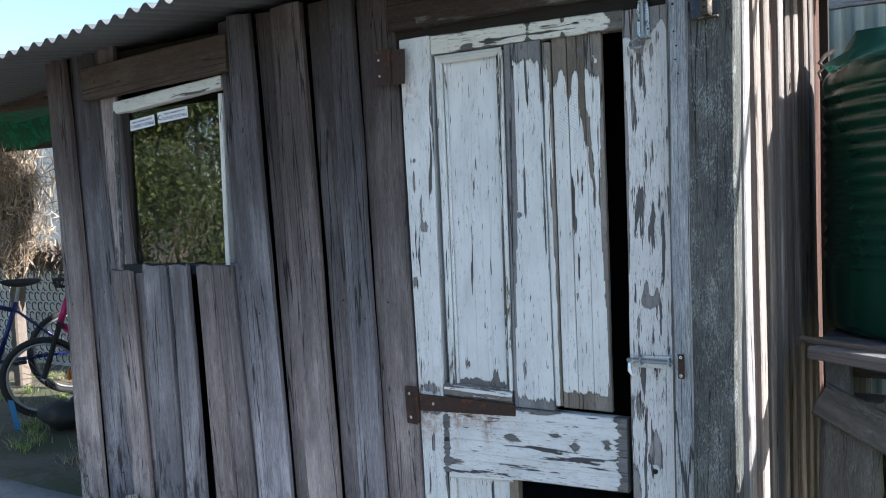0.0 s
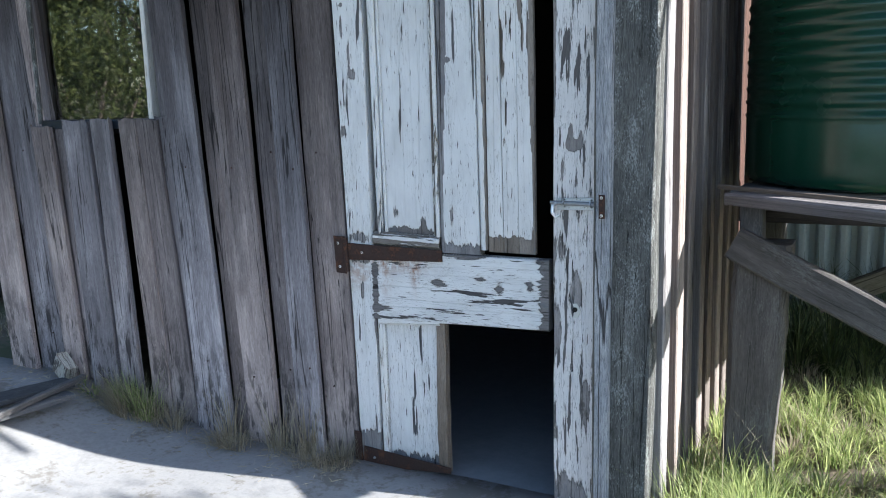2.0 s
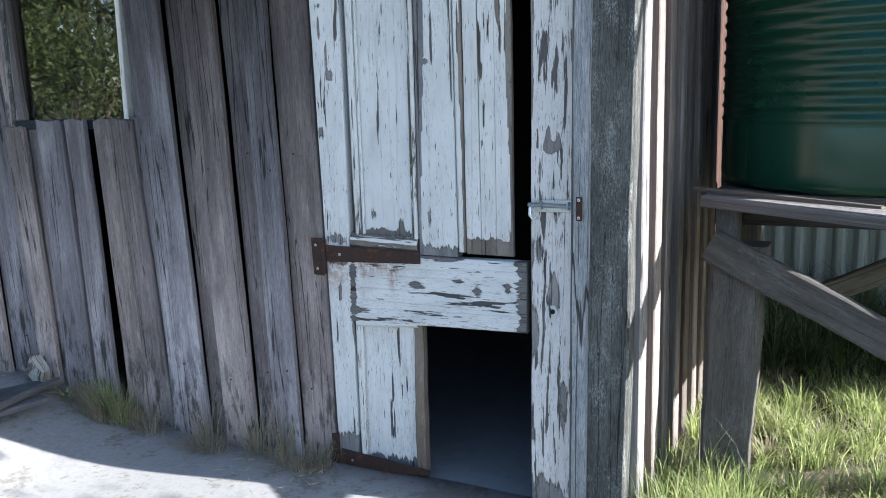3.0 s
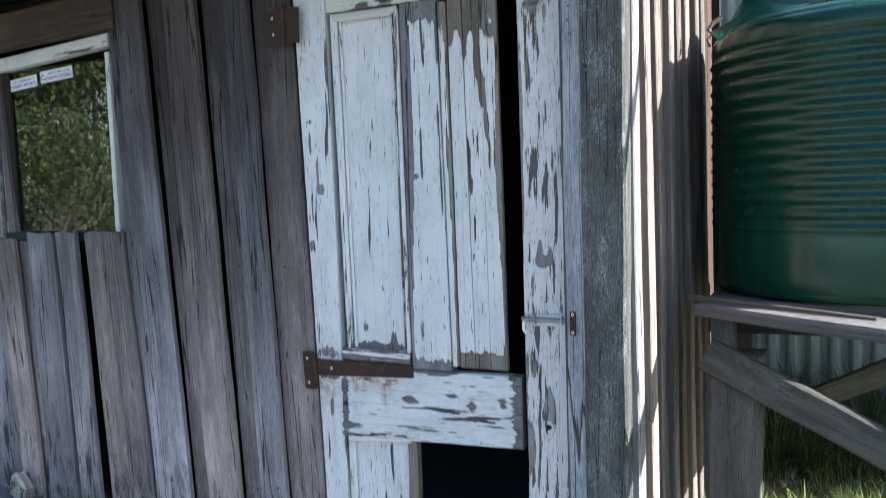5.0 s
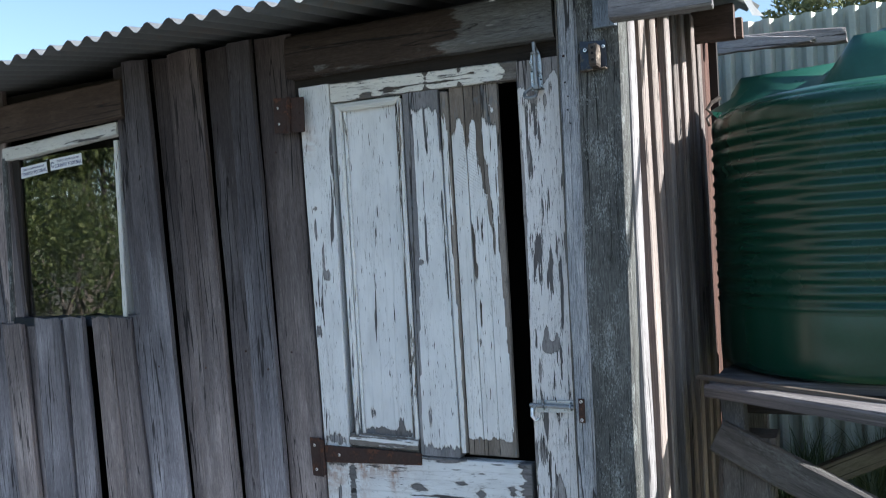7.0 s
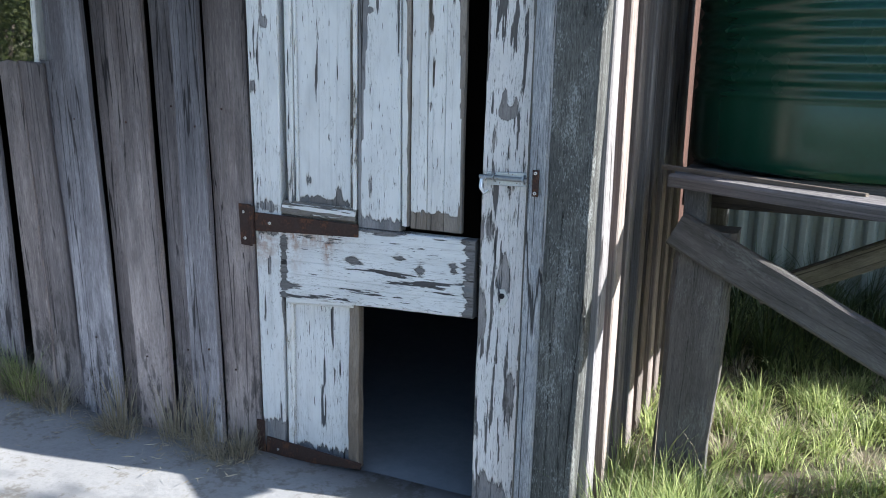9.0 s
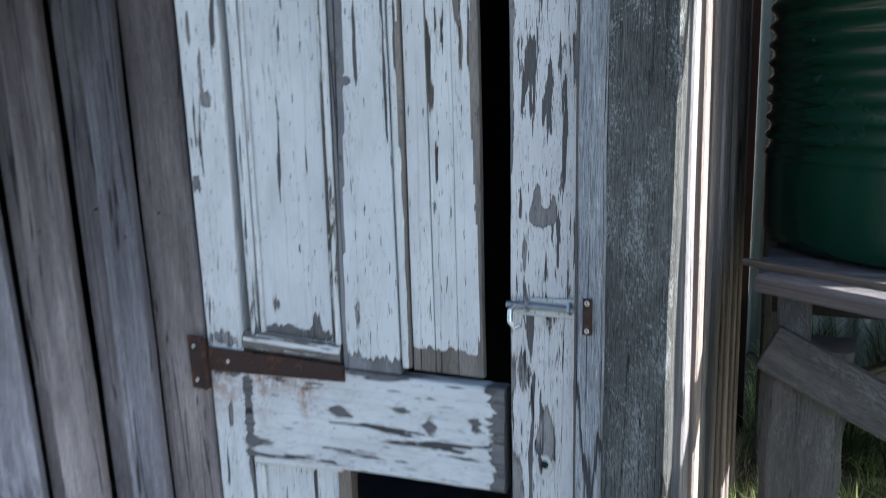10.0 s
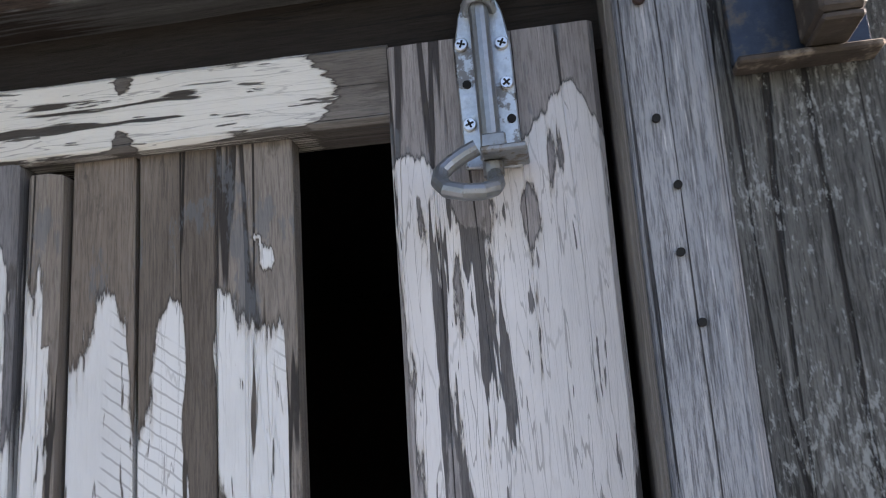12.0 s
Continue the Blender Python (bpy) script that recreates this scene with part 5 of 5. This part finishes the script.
def bicycle(name_label, enamel, front, u, r, flip=1):
    """front: the middle of the front wheel; u points to the back wheel."""
    u = Vector(u).normalized()
    f = Vector(front)
    b = f + u * r * 3.55
    up = Vector((0, 0, 1))
    ax = u.cross(up)
    bike = thing("bicycle", name_label, "bicycle", at=(f.x, f.y, f.z - r))
    wheel(bike, f, u, r), wheel(bike, b, u, r)
    head_lo, head_hi = f + u * 0.10 + up * (r + 0.07), f + u * 0.15 + up * (r + 0.22)
    crank = f + u * r * 1.95 - up * 0.03
    seat = crank + u * 0.13 + up * (r * 1.35)
    for name, a, c, rr in (("head_tube", head_lo, head_hi, 0.019), ("down_tube", head_lo, crank, 0.019), ("top_tube", head_hi - up * 0.03, seat - up * 0.06, 0.016),
                           ("seat_tube", crank, seat, 0.016)):
        part(name, rod([a, c], rr, 10), enamel, bike, "", True)
    for s in (-1, 1):
        o = ax * 0.035 * s
        part("chain_stay", rod([crank + o * 0.5, b + o], 0.009, 8), enamel, bike)
        part("seat_stay", rod([seat - up * 0.06 + o * 0.4, b + o], 0.008, 8), enamel, bike)
        part("fork_leg", rod([head_lo + o * 1.1, f + o * 1.2], 0.014, 10), BLACK_RUBBER, bike, "black fork leg")
    part("fork_crown", rod([head_lo - ax * 0.05, head_lo + ax * 0.05], 0.018, 10), BLACK_RUBBER, bike)
    part("seat_post", rod([seat, seat + up * 0.10 + u * 0.02], 0.012, 10), STEEL, bike)
    sad = bmesh.new()
    bmesh.ops.create_uvsphere(sad, u_segments=18, v_segments=10, radius=1.0)
    for v in sad.verts:
        t = v.co.x
        wdt = 0.035 + 0.05 * max(0, t + 0.2)
        v.co = seat + up * 0.125 + u * (t * 0.125 + 0.03) + ax * v.co.y * wdt + up * (v.co.z * 0.028 + 0.012 * t * t)
    part("saddle", sad, BLACK_RUBBER, bike, "black saddle", True)
    part("stem", rod([head_hi, head_hi + up * 0.07, head_hi + up * 0.08 - u * 0.05], 0.013, 10), BLACK_RUBBER, bike)
    hb = head_hi + up * 0.08 - u * 0.05
    part("handlebar", rod([hb - ax * 0.27 + u * 0.06 + up * 0.05, hb - ax * 0.2 + up * 0.05, hb - ax * 0.08, hb + ax * 0.08, hb + ax * 0.2 + up * 0.05, hb + ax * 0.27 + u * 0.06 + up * 0.05], 0.011, 10), BLACK_RUBBER, bike, "", True)
    part("crank_wheel", rod([crank - ax * 0.03, crank - ax * 0.036], 0.075, 20), STEEL, bike)
    for s in (-1, 1):
        part("pedal", block(crank + ax * 0.09 * s + u * 0.12 * s - Vector((.04, .04, .012)), crank + ax * 0.09 * s + u * 0.12 * s + Vector((.04, .04, .012)), 0.003), BLACK_RUBBER, bike)
    return bike


bicycle("pink child's bicycle with knobbly tyres leaning by the wall", PINK_PAINT, (-3.22, 0.83, 0.345), (0.62, 0.78, 0), 0.245)
bicycle("blue bicycle with a black saddle standing by the wall", BLUE_PAINT, (-4.25, 0.49, 0.39), (0.52, 0.85, 0), 0.29)

bag = bmesh.new()
bmesh.ops.create_icosphere(bag, subdivisions=3, radius=1.0)
for v in bag.verts:
    n_ = noise.noise(v.co * 1.7) * 0.35
    v.co = Vector((-2.93 + v.co.x * (0.17 + 0.05 * n_), 0.76 + v.co.y * 0.12 * (1 + n_), 0.17 + v.co.z * 0.075 * (1 + n_)))
tagged(part("black_bag", bag, BLACK_RUBBER, None, "", True), "black bag lying on the ground by the bicycle", "bag")
bm = bmesh.new()
for k in range(7):
    p = [bm.verts.new((-3.17 - 0.01 * k + 0.03 * noise.noise((k, j, 0)), 0.60 + 0.02 * noise.noise((j, k, 2)), 0.09 + 0.028 * k + 0.01 * noise.noise((k, j, 4)))) for j in range(5)]
    for j, v in enumerate(p):
        v.co.x += 0.016 * j
    if k:
        for j in range(4):
            bm.faces.new((q[j], q[j + 1], p[j + 1], p[j]))
    q = p
tagged(part("blue_rag", bm, BLUE_BAG), "crumpled blue plastic rag", "rag")

# ---- litter at the foot of the wall ----
block_bit = thing("timber_offcut", "paint-flecked offcut of timber by the wall", "offcut", at=(-1.24, -0.09, 0.1))
plank("offcut", block_bit, SASH_PAINT, (-1.30, -0.085, 0.115), (-1.22, -0.12, 0.19), (0.5, 0.1, -0.6), 0.09, 0.08, 0.06, (0.2, -1, 0.1), 0.008, 6, 4, 0.006, lambda s, t: 0.14, ragged=0.01)
for k, (a, b, w) in enumerate((((-1.08, -0.58, 0.132), (-1.155, -0.085, 0.142), 0.030), ((-1.34, -0.52, 0.116), (-1.215, -0.10, 0.116), 0.125), ((-1.17, -0.56, 0.112), (-1.10, -0.19, 0.112), 0.085))):
    st = thing("stick", "grey weathered stick of timber lying on the path", "stick", "sticks by the wall", at=a)
    plank("stick", st, STAND_WOOD, a, b, Vector((b[1] - a[1], a[0] - b[0], 0)), w, w * 0.8, 0.018, (0, 0, 1), 0.004, 8, 3, 0.004)


def tuft(name, label, mat, x0, x1, y0, y1, count, h, seed, lean=0.5, wd=0.0016, clumps=None):
    """Blades that spread from clumps."""
    rn = random.Random(seed)
    clumps = clumps or max(3, count // 60)
    heads = [(rn.uniform(x0, x1), rn.uniform(y0, y1), rn.uniform(0.45, 1.0)) for _ in range(clumps)]
    sp = []
    for _ in range(count):
        cx, cy, k = rn.choice(heads)
        a = rn.uniform(0, 6.28)
        q = abs(rn.gauss(0, 0.035)) + 0.004
        x, y = min(x1, max(x0, cx + math.cos(a) * q)), min(y1, max(y0, cy + math.sin(a) * q))
        l = lean * rn.uniform(0.15, 1.0)
        sp.append(((x, y, ground_z(x, y) - 0.03), (math.cos(a) * l, math.sin(a) * l - 0.1, 0), h * k * rn.uniform(0.4, 1.05), wd * rn.uniform(0.7, 1.4)))
    return tagged(blades(name, mat, sp), label, "grass", "", "stuff")


tuft("grass_tuft", "green grass tuft at the foot of the boards", GRASS, -0.98, -0.80, -0.10, -0.03, 360, 0.25, 1, 0.6, 0.0016)
tuft("weed", "low green weed by the boards", GRASS, -1.24, -1.06, -0.10, -0.03, 160, 0.07, 2, 0.9, 0.005)
tuft("dry_tuft", "dry straw-coloured grass by the boards", STRAW, -1.04, -0.64, -0.13, -0.03, 1300, 0.20, 3, 1.1, 0.0015, 10)
tuft("dry_tuft", "dry straw-coloured grass by the boards", STRAW, -0.54, 0.04, -0.12, -0.03, 850, 0.15, 4, 1.2, 0.0014, 9)
tuft("dry_tuft", "dry straw litter along the foot of the boards", STRAW, -1.35, 0.03, -0.15, -0.03, 600, 0.07, 12, 1.5, 0.0013)
tuft("dry_tuft", "tall dry grass stems by the boards", STRAW, -0.48, -0.12, -0.09, -0.03, 200, 0.27, 5, 0.5)
tuft("grass_tuft", "long green grass at the foot of the corner post", GRASS, 1.0, 1.36, -0.06, 0.34, 1300, 0.24, 6, 0.8, 0.0022)
tuft("grass", "sunlit long green grass under the tank stand", GRASS, 1.0, 3.4, -0.9, 2.6, 42000, 0.155, 7, 1.2, 0.0024, 900)
tuft("grass", "dry grass among the green under the stand", STRAW, 1.0, 3.2, -0.9, 1.6, 9000, 0.15, 8, 1.2, 0.002, 260)
tuft("grass", "thin grass on the yard by the bicycles", GRASS, -6.0, -1.9, -0.4, 2.0, 7000, 0.11, 9, 1.0, 0.0025)
tuft("grass", "dry grass on the yard by the bicycles", STRAW, -6.0, -1.9, -0.4, 2.0, 5000, 0.10, 10, 1.0, 0.002)
tuft("weeds", "tall weeds under the tank stand, shade put into their colour", WEED, 1.15, 3.0, 1.5, 2.6, 7000, 0.42, 11, 0.8, 0.004, 160)
rn_ = random.Random(41)
bits = []
for _ in range(700):
    x, y = rn_.uniform(-1.6, 0.1), -0.05 - abs(rn_.gauss(0, 0.10))
    bits.append(((x, y, ground_z(x, y) + 0.005), (rn_.gauss(0, 1), rn_.gauss(0, 1), rn_.gauss(0, 0.12)), rn_.uniform(0.01, 0.05), rn_.uniform(0.0006, 0.0022)))
tagged(shards("straw_litter", STRAW, None, bits), "scattered straw and bark bits on the path", "litter", "", "stuff")
stems = [((1.06 + 0.05 * k, -0.02 + 0.05 * (k % 3), 0.0), (0.25 - 0.12 * k, -0.1, 0), 0.34 + 0.04 * (k % 4), 0.0016) for k in range(7)]
seeds = tagged(blades("seed_stems", STRAW, stems), "dry seeding grass stems by the post", "grass", "", "stuff")


def leaves_in(centre, size, count, rn, lo=0.03, hi=0.07):
    out = []
    for _ in range(count):
        v = Vector((rn.gauss(0, 1), rn.gauss(0, 1), rn.gauss(0, 1))).normalized() * (rn.random() ** 0.4)
        p = Vector(centre) + Vector((v.x * size[0], v.y * size[1], v.z * size[2]))
        d = v * 0.8 + Vector((rn.gauss(0, .6), rn.gauss(0, .6), rn.gauss(0.2, .6)))
        out.append((p, d, rn.uniform(lo, hi), rn.uniform(lo, hi) * 0.22))
    return out


def limb(bm_parent, a, b, r0, r1, name="limb", bend=0.1, rn=random):
    a, b = Vector(a), Vector(b)
    pts = [a.lerp(b, k / 6) + Vector((rn.uniform(-1, 1), rn.uniform(-1, 1), rn.uniform(-1, 1))) * bend * math.sin(math.pi * k / 6) for k in range(7)]
    return part(name, rod(pts, r0, 8, r1), BARK, bm_parent, "", True)


def bush(at, size, count, seed, label):
    rn = random.Random(seed)
    b = thing("bush", label, "bush", "bushes across the path", at=(at[0], at[1], 0))
    for k in range(5):
        a = k * 1.26 + rn.random()
        limb(b, (at[0], at[1], -0.05), (at[0] + math.cos(a) * size[0] * 0.6, at[1] + math.sin(a) * size[1] * 0.6, at[2] + size[2] * 0.4), 0.03, 0.008, "stem", 0.06, rn)
    sp = []
    for k in range(26):
        v = Vector((rn.gauss(0, 1), rn.gauss(0, 1), rn.gauss(0, 1))).normalized()
        c = (at[0] + v.x * size[0] * 0.75, at[1] + v.y * size[1] * 0.75, at[2] + v.z * size[2] * 0.78)
        q = rn.uniform(0.22, 0.42)
        sp += leaves_in(c, (q, q, q * 1.1), count // 26, rn)
    sp = [s for s in sp if s[0].z > 0.02]
    shards("foliage", LEAF, b, sp)
    return b


bush((-4.2, -2.3, 0.95), (0.95, 0.95, 0.95), 9000, 21, "dense sunlit olive-green bush")
bush((-5.1, -3.5, 1.0), (1.0, 1.0, 1.05), 9000, 22, "dense sunlit olive-green bush")
bush((-3.5, -3.6, 0.9), (0.9, 0.9, 0.9), 7000, 23, "dense sunlit olive-green bush")
bush((-5.6, -1.6, 0.95), (1.0, 0.9, 0.95), 8000, 24, "dense sunlit olive-green bush")
# bush added out of view: it casts the shade on path and grass
bush((4.2, -0.2, 1.3), (0.65, 0.6, 1.35), 9000, 26, "unseen olive-green bush added to shade the path and grass")
bush((-2.4, -4.6, 0.9), (1.0, 0.9, 0.9), 6000, 25, "dense sunlit olive-green bush")


def tree(at, height, spread, count, seed, label, base=0.45, leaf=0.09, mat=GUM_LEAF):
    rn = random.Random(seed)
    t = thing("tree", label, "tree", at=(at[0], at[1], 0))
    top = Vector((at[0], at[1], height * base))
    limb(t, (at[0], at[1], -0.1), top, height * 0.03, height * 0.02, "trunk", 0.05 * height, rn)
    sp = []
    for k in range(60):
        v = Vector((rn.gauss(0, 1), rn.gauss(0, 1), rn.gauss(0.25, 0.8))).normalized() * rn.uniform(0.55, 1.0)
        c = Vector((at[0] + v.x * spread, at[1] + v.y * spread, height * (base + 0.28) + v.z * height * 0.30))
        if k < 9:
            limb(t, top, c, height * 0.012, height * 0.003, "limb", 0.04 * height, rn)
        q = spread * rn.uniform(0.12, 0.26)
        sp += leaves_in(c, (q, q, q * 0.8), count // 60, rn, leaf * 0.7, leaf * 1.3)
    shards("crown", mat, t, sp)
    return t


tree((2.75, 8.5, 0), 5.4, 2.3, 30000, 31, "grey-green leafy tree beyond the fence")
tree((-9.0, -5.2, 0), 6.0, 2.4, 14000, 32, "dark leafy tree behind the bushes")
tree((-11.5, -9.0, 0), 6.5, 2.6, 12000, 33, "leafy tree with a pale trunk behind the bushes")
tree((-6.6, -5.6, 0), 4.6, 1.9, 26000, 34, "dense dark-leaved tree among the bushes", 0.22, 0.08, LEAF)
tree((-8.2, -3.4, 0), 4.4, 1.7, 22000, 35, "dense dark-leaved tree among the bushes", 0.22, 0.08, LEAF)
house = thing("house", "pale house among the trees behind the bushes", "house", at=(-15, -9.5, 0))
part("wall", block((-18, -10.5, -0.05), (-17, -4.5, 2.6), 0.01), WHITE_WALL, house)
part("roof_slope", slab([(-18.4, 2.6), (-16.6, 2.6), (-17.5, 3.5)], -10.9, 6.8, 0), IRON, house)

aerial = thing("aerial", "thin wire television aerial far behind the roof", "aerial", at=(0.6, 6.0, 0))
part("mast", rod([(0.35, 6.0, 0.0), (0.35, 6.0, 4.1)], 0.015, 8), STEEL, aerial)
part("boom", rod([(0.0, 6.0, 4.05), (0.75, 6.0, 4.20)], 0.008, 6), STEEL, aerial)
for k in range(5):
    part("element", rod([(0.08 + 0.14 * k, 5.8, 4.07 + 0.028 * k), (0.08 + 0.14 * k, 6.2, 4.07 + 0.028 * k)], 0.005, 6), STEEL, aerial)
